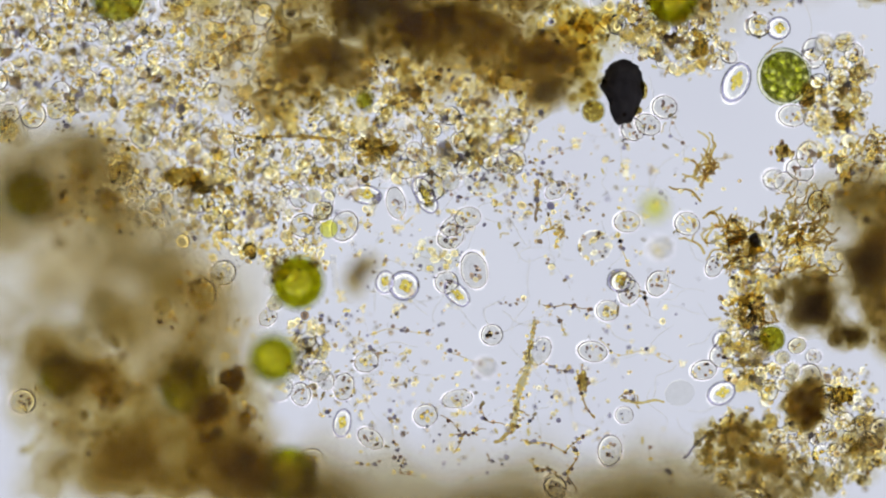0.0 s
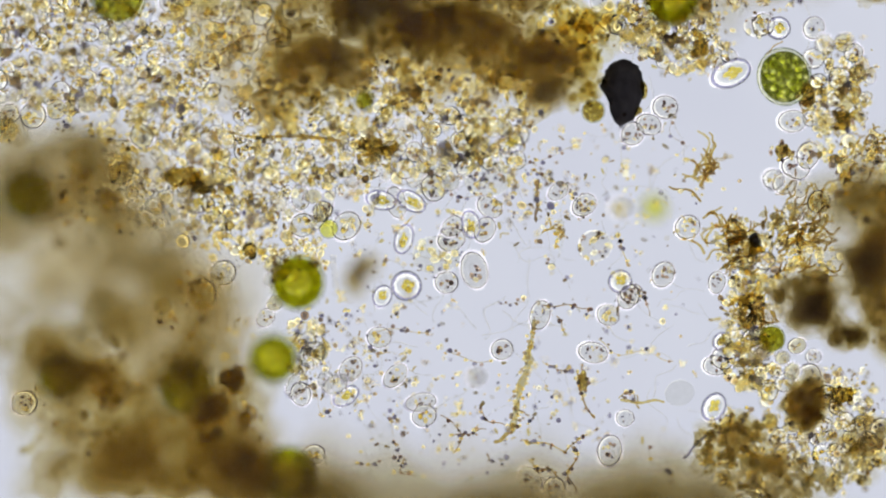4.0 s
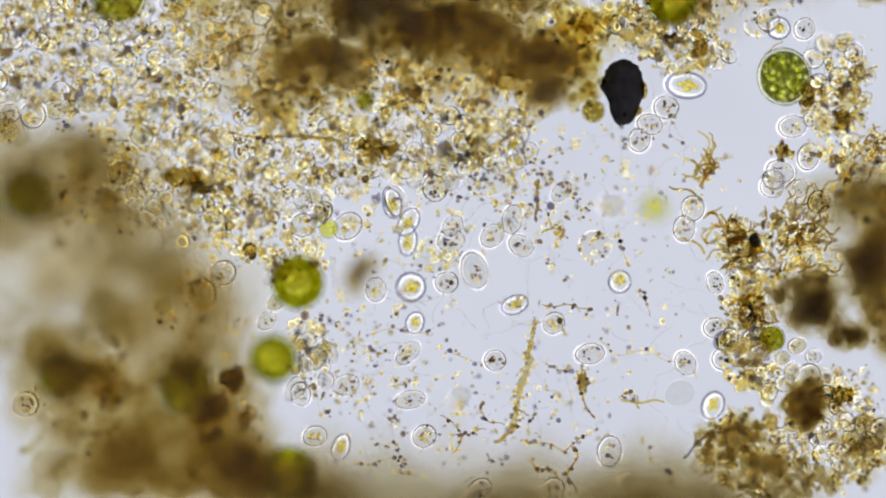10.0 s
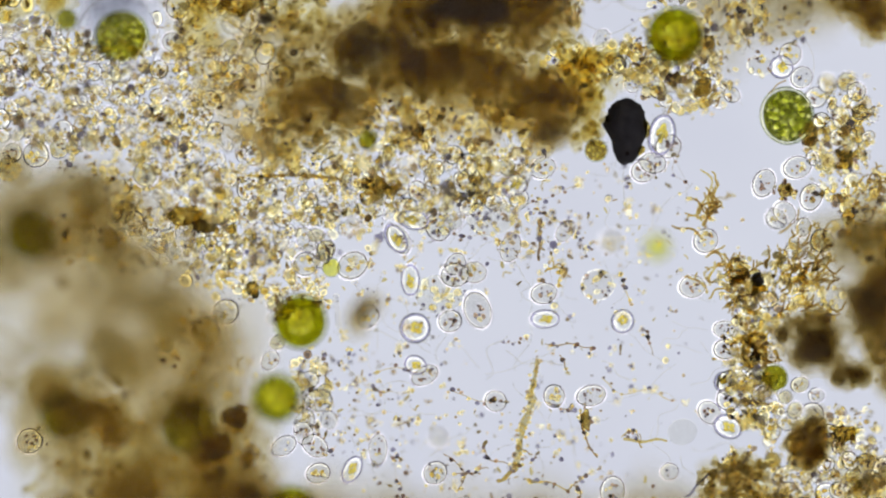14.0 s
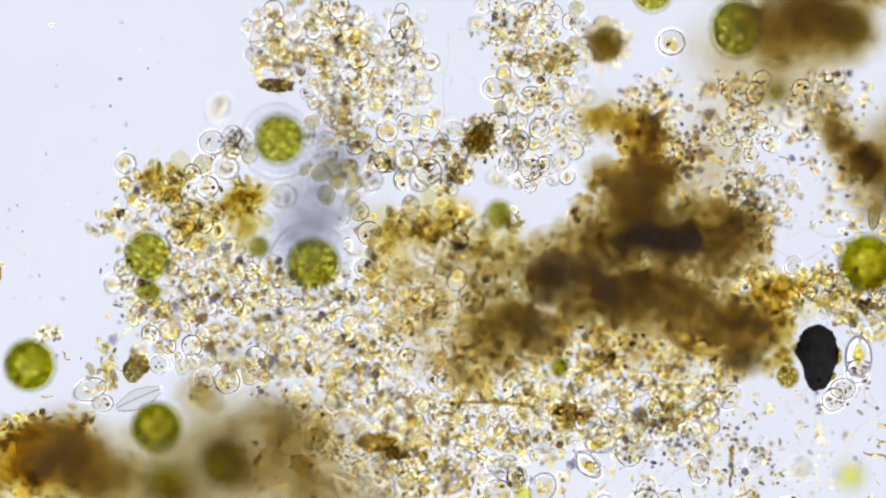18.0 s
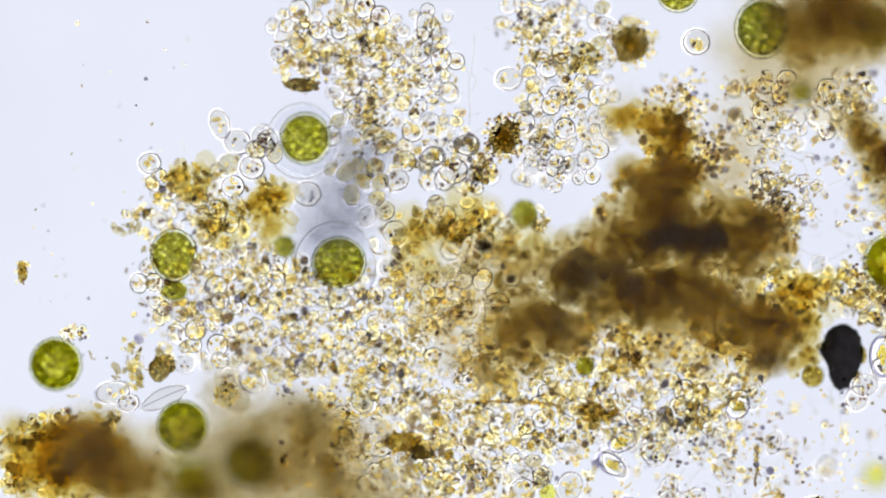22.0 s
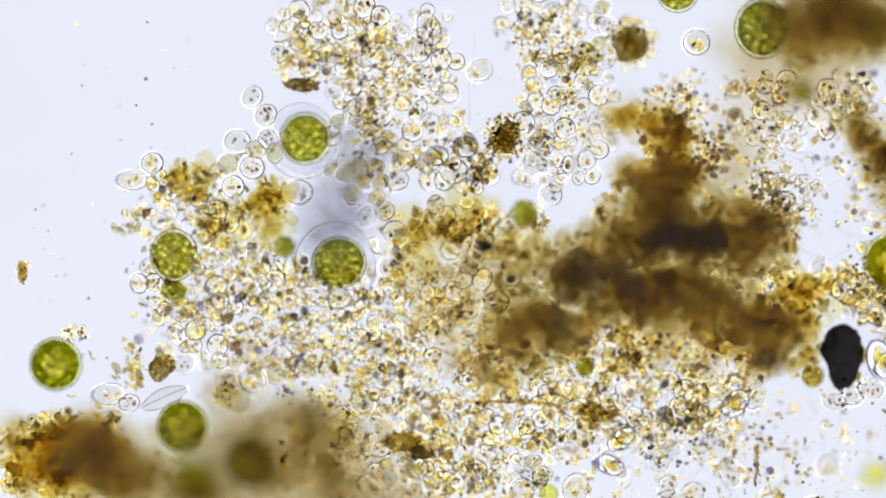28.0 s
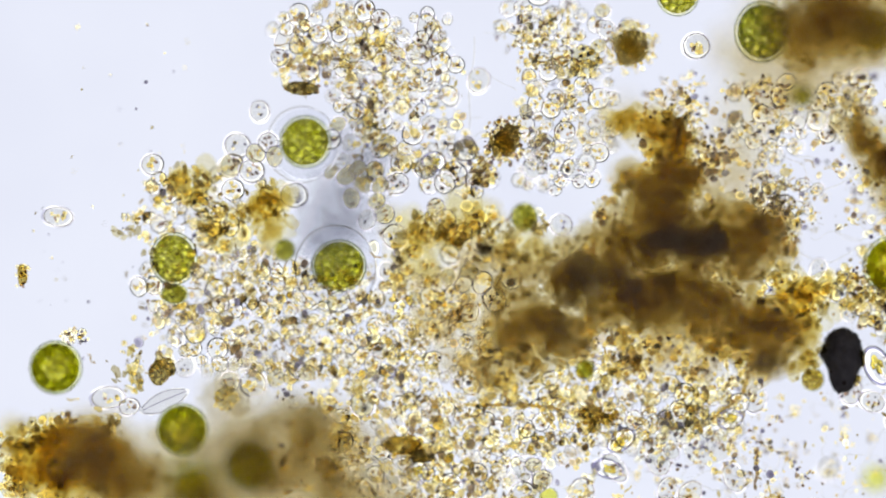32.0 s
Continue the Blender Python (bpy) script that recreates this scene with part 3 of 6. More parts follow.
def tuft(x, y, label, rays, seed, reach=(30, 80), width=4.5, z=0.0, arc=(0, 360), core=12, specks=60):
    """A bushy tuft of amber rods that fork as they spread from one place."""
    rng = np.random.default_rng(4000 + seed)
    ob = stand("fibre_tuft", x, y, z, 0, label, "fibre tuft", "fibre tufts")
    o = np.array(at(x, y, z))
    rods = []
    for i in range(rays):
        w = math.radians(rng.uniform(*arc))
        d = rng.uniform(*reach)
        cx, cy = x + rng.normal() * core, y + rng.normal() * core
        tip = (cx + d * math.cos(w), cy - d * math.sin(w))
        pts = wavy(rng, cx, cy, *tip, 4, d * 0.11)
        zz = [z + rng.normal() * 0.012] * 9
        rods.append(tube([np.array(at(px, py, q)) - o for (px, py), q in zip(pts, zz)], [width / 2000 * k * rng.uniform(0.8, 1.2) for k in np.linspace(1.15, 0.7, 9)], 6))
        for fork in range(int(rng.integers(0, 3))):
            bx, by = pts[int(rng.integers(2, 9))]
            w2, d2 = w + rng.choice([-1, 1]) * rng.uniform(0.4, 1.0), d * rng.uniform(0.2, 0.45)
            p2 = wavy(rng, bx, by, bx + d2 * math.cos(w2), by - d2 * math.sin(w2), 3, d2 * 0.08)
            rods.append(tube([np.array(at(px, py, zz[0])) - o for px, py in p2], [width / 2000 * k for k in np.linspace(1, 0.65, 7)], 6))
    for q in rods:
        part("rod", mesh_of("rod", [q], M_FIBRE), ob)
    for i in range(int(specks * 0.6)):
        w, d, r = rng.uniform(0, 6.3), abs(rng.normal()) * reach[1] * 0.5, rng.uniform(3, 7) / 1000
        p = np.array(at(x + d * math.cos(w), y - d * math.sin(w), z + rng.normal() * 0.015)) - o
        part("grain", grain_mesh(("gold", "dark", "honey")[i % 3], i % 4), ob, at=Matrix.LocRotScale(p.tolist(), None, (r, r * 0.8, r * 0.8)))
    return ob


def rock(x, y, z, label):
    """The black mineral chip: broad above, tapering to a blunt point."""
    rng = np.random.default_rng(77)
    ob = stand("mineral_chip", x, y, z, 0, label, "mineral grain")
    v, f = BALL[4]
    h = (1 - v[:, 1]) / 2
    flat = np.sqrt(np.maximum(1e-4, 1 - v[:, 1] ** 2))
    cuts = [0, 0.03, 0.08, 0.2, 0.38, 0.44, 0.5, 0.6, 0.72, 0.85, 0.95, 1]
    half = np.interp(h, cuts, [0.001, 0.013, 0.023, 0.031, 0.038, 0.037, 0.034, 0.0295, 0.026, 0.0215, 0.015, 0.001])
    mid = np.interp(h, cuts, [0.003, 0.001, -0.002, 0.0, -0.003, -0.001, 0.002, 0.003, 0.002, 0.001, 0.0, -0.004])
    wob = 1 + rng.normal(size=len(v)) * 0.035
    for k in range(18):
        d = rng.normal(size=3) * (4 + k * 1.6)
        wob += 0.02 * np.sin(v @ d + rng.uniform(0, 6.3))
    p = np.stack([v[:, 0] / flat * half * wob + mid, 0.057 - 0.117 * h + 0.02 * (wob - 1), v[:, 2] / flat * half * wob * 0.8], 1)
    part("stone", mesh_of("stone", [(p, f)], M_ROCK), ob)
    for cx, cy, r in ((0.033, 0.004, 0.013), (0.022, -0.036, 0.010)):
        part("crust", mesh_of("crust", [bit(rng, (cx, cy, 0.0), (r * 0.8, r * 1.4, r), 3, 0.05)], M_AMBER), ob, "olive translucent crust")
    return ob


def diatom(x, y, long, wide, turn, label, mat=None):
    """A glassy boat-shaped shell with a rib down its middle."""
    ob = stand("diatom_shell", x, y, 0.0, turn, label, "diatom")
    v, f = BALL[3]
    k = np.clip(1 - np.abs(v[:, 0]) ** 2.2, 0.02, 1)
    p = np.stack([v[:, 0] * long / 2000, v[:, 1] * wide / 2000 * k ** 0.3, v[:, 2] * wide / 2600], 1)
    part("shell", mesh_of("shell", [(p, f)], mat or M_MEMBRANE), ob)
    for s in (-0.9, 0.1, 0.9):
        pts = [(q * long / 2000, s * wide / 2000 * (1 - q * q), 0.0) for q in np.linspace(-0.85, 0.85, 9)]
        part("rib", mesh_of("rib", [tube(pts, [0.0009] * 9, 6)], M_GREY), ob)
    return ob


def film_threads(label, lobes, n, seed, length=(40, 140), width=(1.4, 2.8)):
    """Hair-thin clear threads past counting, lying on the glass."""
    rng = np.random.default_rng(seed)
    bits = []
    for x, y in sprinkle(rng, lobes, n):
        w, d, zz = rng.uniform(0, 6.3), rng.uniform(*length), rng.uniform(-0.03, 0.02)
        line = wavy(rng, x, y, x + d * math.cos(w), y + d * math.sin(w), 7, d * 0.08)
        r = rng.uniform(*width) / 2000
        bits.append(tube([at(px, py, zz) for px, py in line], [r * rng.uniform(0.7, 1.3) for _ in line], 6))
    ob = tagged(new("thin_threads"), label, "threads", kind="stuff")
    tagged(part("clear_threads", mesh_of("clear_threads", bits, M_PALEFIBRE), ob), kind="stuff")
# ---- first field: heaps of detritus ----
use_view(False)
floc("slime_heap", "large soft heap of grey-brown slime over the slide", [
    (120, 400, 140, 130, 2), (260, 500, 160, 110, 2.2), (60, 590, 70, 50, 0.6), (330, 600, 120, 80, 1.4), (150, 330, 120, 60, 0.3), (150, 500, 150, 120, 1), (15, 580, 55, 65, 1.0), (230, 420, 110, 70, 1.2), (400, 590, 70, 60, 0.8)], 88, 11, size=(26, 60), z=(0.10, 0.30), mat=M_MURK, crumbs=55, crumb_z=(0.08, 0.24))
floc("pale_drift", "thin grey-brown jelly spread over the slime", [(160, 420, 200, 160, 2), (120, 560, 150, 110, 1.2), (340, 560, 120, 120, 1), (60, 275, 110, 50, 0.3)], 37, 9, size=(55, 95), z=(0.22, 0.42), mat=M_HAZE)
floc("slime_heap", "large soft heap of brown slime and detritus over the slide", [
    (330, 690, 130, 70, 1.6), (300, 810, 240, 80, 4), (180, 730, 90, 80, 1.2), (460, 850, 90, 40, 1), (420, 720, 60, 80, 0.8), (300, 560, 120, 70, 0.4), (60, 820, 60, 50, 0.4), (120, 680, 80, 60, 0.9), (380, 850, 180, 50, 1.0), (130, 620, 90, 50, 0.7)], 275, 10, size=(20, 50), z=(0.05, 0.28), crumbs=150, crumb_z=(0.03, 0.18))
clump("granular_clump", 412, 672, 24, 26, "dark brown knob of grains on the slime", 100, 52, z=0.03, core=M_AMBER, core_size=0.6, mix=(0.75, 0.25, 0, 0), size=(4, 8))
clump("granular_clump", 378, 728, 28, 34, "dark rust brown lump of grains on the slime", 130, 53, z=0.03, core=M_AMBER, core_size=0.6, mix=(0.75, 0.25, 0, 0), size=(4, 8))
clump("granular_clump", 436, 738, 20, 24, "purple-brown knob of grains at the edge of the slime", 60, 54, z=0.04, core=M_AMBER, core_size=0.6, mix=(0.75, 0.25, 0, 0), size=(4, 8))
clump("granular_clump", 440, 815, 16, 22, "purple-brown knob of grains beside a blurred alga", 44, 55, z=0.03, core=M_AMBER, core_size=0.6, mix=(0.75, 0.25, 0, 0), size=(4, 8))
clump("granular_clump", 195, 705, 26, 22, "dark rust brown lump of grains sunk in the slime", 60, 56, z=0.05, core=None, mix=(0.8, 0.2, 0, 0), size=(4, 8))
ragged(372, 745, 32, 60, 60, 65, "dark brown crumbly ridge on the slime", 21, z=0.05, size=(6, 14))
ragged(412, 670, 22, 26, 30, 40, "dark brown crumbly knob on the slime", 22, z=0.03, size=(5, 11))
ragged(430, 815, 26, 22, 20, 0, "dark rust brown crumbs on the slime", 23, z=0.05, size=(5, 10))
ragged(548, 848, 14, 40, 26, 70, "brown crumbs stuck along a blurred alga", 25, z=0.03, size=(4, 9), wild=80)
ragged(210, 700, 50, 24, 24, 0, "rust brown crumbs sunk in the slime", 24, z=0.06, size=(5, 10))
floc("pale_drift", "thin brown slime over blurred grains", [(70, 250, 110, 60, 1.2), (170, 290, 90, 40, 0.6), (20, 180, 60, 60, 0.4)], 15, 21, size=(24, 46), z=(0.04, 0.2), mat=M_MURK)
floc("dark_heap", "dense dark brown lump of detritus", [(1420, 528, 58, 42, 2), (1450, 545, 40, 32, 1)], 66, 12, size=(14, 32), mat=M_MURK, z=(-0.02, 0.12), crumbs=45, crumb_z=(-0.02, 0.1),
     dark=[(1440, 540, 30, 24, 1)], n_dark=5, dark_size=(16, 26), dark_z=(0.0, 0.1))
floc("dark_heap", "small dark brown lump of detritus", [(1500, 590, 32, 24, 1)], 28, 13, mat=M_MURK, size=(12, 24), z=(-0.03, 0.1), crumbs=24, dark=[(1500, 592, 16, 14, 1)], n_dark=2, dark_size=(12, 18), dark_z=(0.0, 0.08))
floc("dark_heap", "olive brown rounded lump of detritus", [(1425, 712, 35, 46, 1)], 64, 14, mat=M_FLOC, size=(9, 22), z=(-0.04, 0.07), crumbs=80, crumb_z=(-0.04, 0.07), dark=[(1425, 716, 20, 26, 1)], n_dark=2, dark_size=(10, 16), dark_z=(-0.02, 0.05))
# A real heap, with outer lobes added to darken the rim as vignetting does.
floc("dark_heap", "dark heap of detritus at the field's rim, spread to darken the edge like a vignette", [(1550, 490, 42, 80, 1.2), (1590, 380, 50, 90, 1), (1570, 580, 40, 50, 0.5)], 86, 15, size=(18, 40), z=(-0.02, 0.2), crumbs=90, dark=[(1545, 480, 34, 44, 1)], n_dark=7, dark_size=(18, 30), dark_z=(0.0, 0.14))
floc("brown_drift", "soft pale brown drift of slime among loose grains", [(1300, 790, 70, 50, 1.4), (1400, 850, 110, 40, 1), (1530, 800, 60, 60, 0.6)], 88, 16, size=(9, 24), z=(-0.04, 0.10), mat=M_FLOC, crumbs=240, crumb_z=(-0.04, 0.05))
floc("pale_drift", "pale brownish jelly drifting above the slide", [(700, 930, 300, 40, 2), (1150, 920, 300, 50, 2), (1120, 900, 190, 50, 1.2), (620, 880, 110, 55, 1.6), (900, 895, 150, 40, 0.8)], 88, 17, size=(52, 92), z=(0.2, 0.5), mat=M_MURK)
floc("pale_drift", "thin brown jelly behind the forked fibres", [(1490, 400, 80, 70, 1), (1535, 330, 45, 80, 0.8), (1500, 480, 60, 40, 0.6)], 46, 19, size=(22, 44), z=(0.06, 0.28), mat=M_MURK)
floc("golden_drift", "golden brown slime between the dark heap and the black chip", [(1040, 60, 50, 55, 1.2), (1030, 145, 36, 50, 0.8), (990, 30, 60, 40, 0.6)], 64, 20, size=(9, 24), z=(-0.03, 0.09), mat=M_GOLDSLIME, crumbs=70, crumb_z=(-0.03, 0.05))
floc("dark_flake", "blurred dark brown flake floating above the slide", [(645, 465, 12, 14, 1), (628, 500, 10, 18, 1)], 23, 18, size=(9, 19), z=(0.14, 0.18), dark=[(640, 475, 14, 22, 1)], n_dark=6, dark_size=(8, 15), dark_z=(0.14, 0.18))

# ---- first field: green algae ----
green_cell(527, 500, 49, 0.04, 1, squash=1.02, fill=0.87, body=M_GREEN_SOFT, cup=True, label="round yellow-green algal cell, slightly blurred")
green_cell(1388, 136, 48, -0.015, 2, squash=1.06, turn=15, beads=110, body=M_GREEN_BEAD, label="round green algal cell packed with bright beads, in sharp focus")
green_cell(210, -5, 48, 0.025, 3, fine=True, sheath=1.45, squash=0.95, label="round green algal cell in a wide clear jelly sheath")
green_cell(1190, -6, 52, 0.04, 4, body=M_GREEN_SOFT, cup=True, fill=0.88, label="round grass-green algal cell beside the brown heap")
green_cell(50, 345, 46, 0.15, 5, cup=True, label="dark olive algal cell deep in the brown slime")
green_cell(108, 665, 44, 0.13, 6, body=M_GREEN_SOFT, cup=True, label="blurred olive algal cell on the brown slime")
green_cell(330, 685, 50, 0.07, 7, fine=True, label="dark olive algal cell in the brown slime")
green_cell(485, 635, 44, 0.11, 8, body=M_GREEN_SOFT, cup=True, label="blurred yellow-green algal cell at the edge of the slime")
green_cell(510, 838, 50, 0.08, 9, body=M_GREEN_SOFT, cup=True, label="blurred olive algal cell at the edge of the slime")
green_cell(1365, 600, 25, 0.0, 10, beads=40, label="small olive algal cell beside amber fibres")
green_cell(582, 405, 17, 0.0, 11, beads=14, body=M_LIME, label="small bright yellow-green algal cell")
green_cell(645, 178, 18, 0.05, 12, beads=16, label="small blurred green algal cell under the brown heap")
green_cell(1158, 368, 24, 0.16, 13, beads=0, body=M_LIME, label="blurred pale yellow-green cell above the slide")
for x, y, a, b, kind in ((484, 466, 30, 26, "amber"), (482, 494, 28, 24, "dots"), (488, 536, 30, 24, "amber"), (358, 518, 52, 46, "amber"), (396, 482, 44, 40, "pale"), (288, 540, 30, 26, "amber"), (350, 358, 34, 32, "yolk"), (216, 306, 40, 36, "amber")):
    cell(x, y, a, b, x % 90, kind, 0.02, x, "cells resting among the grains", "resting_cell")
cell(1205, 695, 52, 46, 20, "ghost", -0.01, 301, "drifting cells")
cell(1115, 82, 26, 24, 0, "pale", 0.0, 302, "cells resting among the grains", "resting_cell")

# ---- the black chip and what lies beside it ----
rock(1103, 163, -0.01, "jet black chip of mineral, broad above and pointed below")
green_cell(1050, 197, 21, 0.0, 14, beads=26, body=M_AMBER, group="walled cells", label="small round golden-brown walled cell beside the black chip")
clump("black_speck", 1335, 425, 13, 16, "small black mineral speck amid amber fibres", 6, 22, core=M_ROCK, core_size=1.0, mix=(1, 0, 0, 0))

# ---- first field: fibres and threads ----
tuft(1300, 425, "bushy amber tuft of fibres round a black speck", 32, 1, (14, 48), 4.2, specks=110, core=22)
ragged(1305, 430, 46, 46, 60, 0, "golden brown scraps caught in the amber tuft", 31, size=(5, 11), wild=90)
ragged(1395, 405, 60, 40, 46, 60, "golden scraps caught among forked fibres", 32, size=(5, 11), wild=50)
ragged(1330, 540, 26, 60, 44, 80, "golden scraps caught among ragged fibres", 33, size=(5, 11), wild=50)
tuft(1415, 425, "spreading tuft of forked golden fibres", 44, 2, (18, 66), 4.2, arc=(5, 85), specks=50, core=34)
tuft(1240, 320, "dark branching thread like a small root", 13, 3, (22, 76), 4.6, arc=(15, 165), specks=30, core=13)
tuft(1330, 540, "ragged amber fibres and grains", 22, 4, (12, 40), 5, specks=90, core=22)
tuft(985, 415, "small brown flake with a thread", 5, 5, (12, 32), 4, specks=24, core=8, arc=(90, 270))
tuft(1545, 260, "golden fibres at the field's rim", 20, 7, (12, 40), 4, specks=70, core=30)
filament(953, 318, 949, 392, 5, "thin dark rod standing alone", 1, 2, mat=M_DARK)
granular_rod(947, 566, 932, 634, 9, "slim brown granular filament", 30, 2)
granular_rod(938, 635, 905, 762, 15, "thick golden filament full of grains", 64, 3)
filament(905, 765, 875, 782, 7, "thin bent brown thread on the slide", 4, 3)
filament(470, 243, 610, 251, 6, "dark brown straw lying across the grains", 5, 3)
filament(370, 236, 470, 243, 5, "thin brown straw lying across the grains", 6, 3)
filament(938, 168, 870, 270, 9, "blurred brown stalk under the heap", 7, 9, z=0.06, bumps=0.5)
filament(1100, 708, 1175, 712, 5, "pale brown thread on the slide", 9, 5)
filament(1120, 615, 1190, 640, 3, "faint thin thread on the slide", 10, 5, mat=M_PALEFIBRE)
filament(1060, 570, 1110, 605, 3, "faint thin thread on the slide", 11, 5, mat=M_PALEFIBRE)
filament(1210, 810, 1250, 770, 5, "curved grey-brown thread beside the brown drift", 15, 3, mat=M_GREY)
filament(590, 455, 598, 515, 10, "pale glassy thread beside the green alga", 16, 3, mat=M_PALEFIBRE)
filament(1355, 96, 1385, 74, 3, "thin dark bristle at the green alga", 17, 1, mat=M_DARK)
filament(640, 235, 900, 195, 3, "long faint thread below the brown heap", 18, 4, mat=M_PALEFIBRE, n=12)
filament(620, 330, 800, 320, 3, "long faint thread on the slide", 19, 5, mat=M_PALEFIBRE, n=12)
filament(860, 200, 1030, 180, 3, "long faint thread on the slide", 20, 5, mat=M_PALEFIBRE, n=12)
chain(655, 592, 760, 588, 10, "dark specks strung on a faint thread", 1)
chain(925, 778, 1002, 802, 12, "dark specks strung on a crooked thread", 2, strand=4)
chain(934, 815, 985, 843, 11, "dark specks strung on a crooked thread", 3, strand=4)
chain(1000, 800, 1040, 770, 8, "dark specks strung on a crooked thread", 4, strand=4)
chain(1010, 790, 1020, 870, 12, "dark specks strung on an amber thread", 5, strand=4)
chain(1022, 660, 1052, 740, 10, "brown specks strung on an amber thread", 6, strand=4)
chain(1095, 705, 1125, 714, 8, "pale brown thread with few specks", 7, strand=3)
chain(780, 735, 805, 800, 8, "brown specks strung on a thread", 8, strand=3)
chain(690, 735, 708, 795, 7, "dark specks beside each other on glass", 9, strand=1)
chain(625, 815, 720, 822, 9, "dark specks in a loose row", 10, strand=1)
chain(715, 810, 735, 842, 7, "brown specks in a loose row", 11, strand=3)
chain(640, 610, 690, 625, 8, "brown specks along a curved thread", 12, strand=2)
chain(900, 300, 1025, 262, 9, "dark specks in a loose row", 13, strand=1)
chain(800, 345, 885, 368, 9, "dark specks in a loose row", 14, strand=1)
chain(880, 535, 930, 535, 7, "golden specks in a loose row", 15, strand=1)
chain(960, 540, 1045, 545, 10, "brown specks strung on a thread", 16, strand=3)
chain(985, 560, 1000, 590, 6, "brown specks in a small heap", 17, strand=3)
chain(1130, 515, 1150, 560, 7, "brown specks strung on a thread", 18, strand=2)
chain(1060, 600, 1190, 640, 8, "sparse specks along a faint thread", 19, strand=2, sway=10)
chain(1095, 420, 1110, 470, 7, "golden specks strung on a thread", 20, strand=3)
chain(940, 300, 1000, 330, 7, "brown specks strung on a thread", 21, strand=3)
chain(1190, 200, 1215, 260, 6, "sparse dark specks in a row", 22, strand=1)
chain(790, 620, 870, 640, 8, "sparse dark specks in a row", 23, strand=2, sway=10)
chain(960, 640, 1000, 655, 6, "dark specks strung on a thread", 24, strand=2)
chain(1150, 790, 1180, 870, 8, "dark specks in a loose row", 25, strand=1, sway=14)
chain(800, 770, 860, 760, 9, "golden brown specks in a small heap", 26, strand=3)
chain(850, 720, 900, 765, 7, "brown specks strung on a thread", 27, strand=3)
chain(520, 700, 590, 720, 7, "dark specks in a loose row", 28, strand=1, sway=14)

# ---- first field: clumps ----
clump("granular_clump", 770, 452, 42, 34, "clear swollen colony with yellow and grey grains", 26, 31, core=M_SOFT, core_size=1.0, mix=(0.15, 0.35, 0.2, 0.3), size=(4, 9))
clump("granular_clump", 812, 275, 40, 34, "clump of golden grains in clear jelly", 40, 32, core=M_SOFT, core_size=1.0)
clump("granular_clump", 770, 320, 32, 28, "clear colony with brown grains", 22, 33, core=M_SOFT, core_size=1.0)
clump("granular_clump", 862, 318, 42, 32, "clear colony with dark grey grains", 20, 34, core=M_SOFT, core_size=1.0, mix=(0.4, 0.2, 0.3, 0.1))
clump("granular_clump", 1052, 435, 30, 28, "clear colony with amber grains", 24, 35, core=M_MEMBRANE, core_size=1.0)
clump("granular_clump", 185, 350, 19, 22, "brown cell in the slime with dark grains", 14, 38, core=M_MEMBRANE, core_size=1.0)
clump("granular_clump", 660, 258, 24, 18, "clump of golden grains", 24, 39)
clump("granular_clump", 690, 262, 18, 20, "clump of golden grains", 18, 40)
clump("granular_clump", 1385, 268, 20, 20, "amber flake with a ragged edge", 30, 41)
clump("granular_clump", 1430, 170, 20, 26, "brown clump of grains against the green alga", 30, 42)
clump("granular_clump", 1500, 165, 24, 28, "clear brown cell with dark grains", 16, 43, core=M_MEMBRANE, core_size=1.0)
clump("granular_clump", 1490, 215, 22, 22, "brown granular cell at the rim", 24, 44, core=M_AMBER, core_size=0.9)
clump("granular_clump", 1520, 122, 20, 24, "clear cell with dark brown grains", 12, 45, core=M_MEMBRANE, core_size=1.0)
clump("granular_clump", 1240, 85, 22, 22, "golden clump of grains", 34, 46)
clump("granular_clump", 1190, 72, 18, 16, "brown clump of tight grains", 24, 47)
clump("granular_clump", 495, 470, 20, 22, "amber grains against the green alga", 22, 48, core=None)
clump("granular_clump", 1340, 48, 24, 18, "clear cell with brown grains", 12, 49, core=M_MEMBRANE, core_size=1.0)
clump("granular_clump", 1490, 700, 26, 20, "clump of bright beads and brown grains", 20, 50, mix=(0.3, 0.2, 0.1, 0.4), size=(5, 11))
clump("granular_clump", 1030, 675, 12, 26, "pale brown scrap on the slide", 12, 51)

# ---- first field: loose grains ----
granule_drift("loose_grains", "loose brown and golden grains thickly strewn over the slide", [
    (150, 110, 190, 130, 3), (380, 170, 150, 150, 3), (330, 270, 150, 70, 2), (560, 260, 130, 70, 2), (460, 330, 110, 50, 1), (700, 250, 120, 60, 1.6), (560, 200, 120, 40, 1), (330, 60, 110, 70, 1)],
    620, 61, rods=0.22, mix=(0.16, 0.34, 0.05, 0.2, 0.25), size=(3, 9), z=(-0.035, 0.045))
granule_drift("loose_grains", "loose grains and glassy beads, thickly strewn", [(90, 90, 130, 110, 1), (240, 200, 140, 70, 1)], 230, 62, mix=(0.24, 0.20, 0.18, 0.16, 0.22), size=(3, 8.5), z=(-0.03, 0.06))
granule_drift("loose_grains", "loose grains sunk in the brown heap", [(820, 175, 160, 60, 1), (700, 150, 80, 50, 0.6)], 330, 63, z=(-0.05, 0.05))
granule_drift("loose_grains", "loose grains strewn beside the black chip", [(1215, 75, 90, 65, 2), (1120, 40, 60, 45, 1), (1000, 60, 60, 60, 1)], 280, 64)
granule_drift("loose_grains", "loose golden grains at the field's rim", [(1480, 210, 60, 90, 2), (1500, 110, 50, 50, 0.7), (1530, 330, 50, 80, 1)], 230, 65)
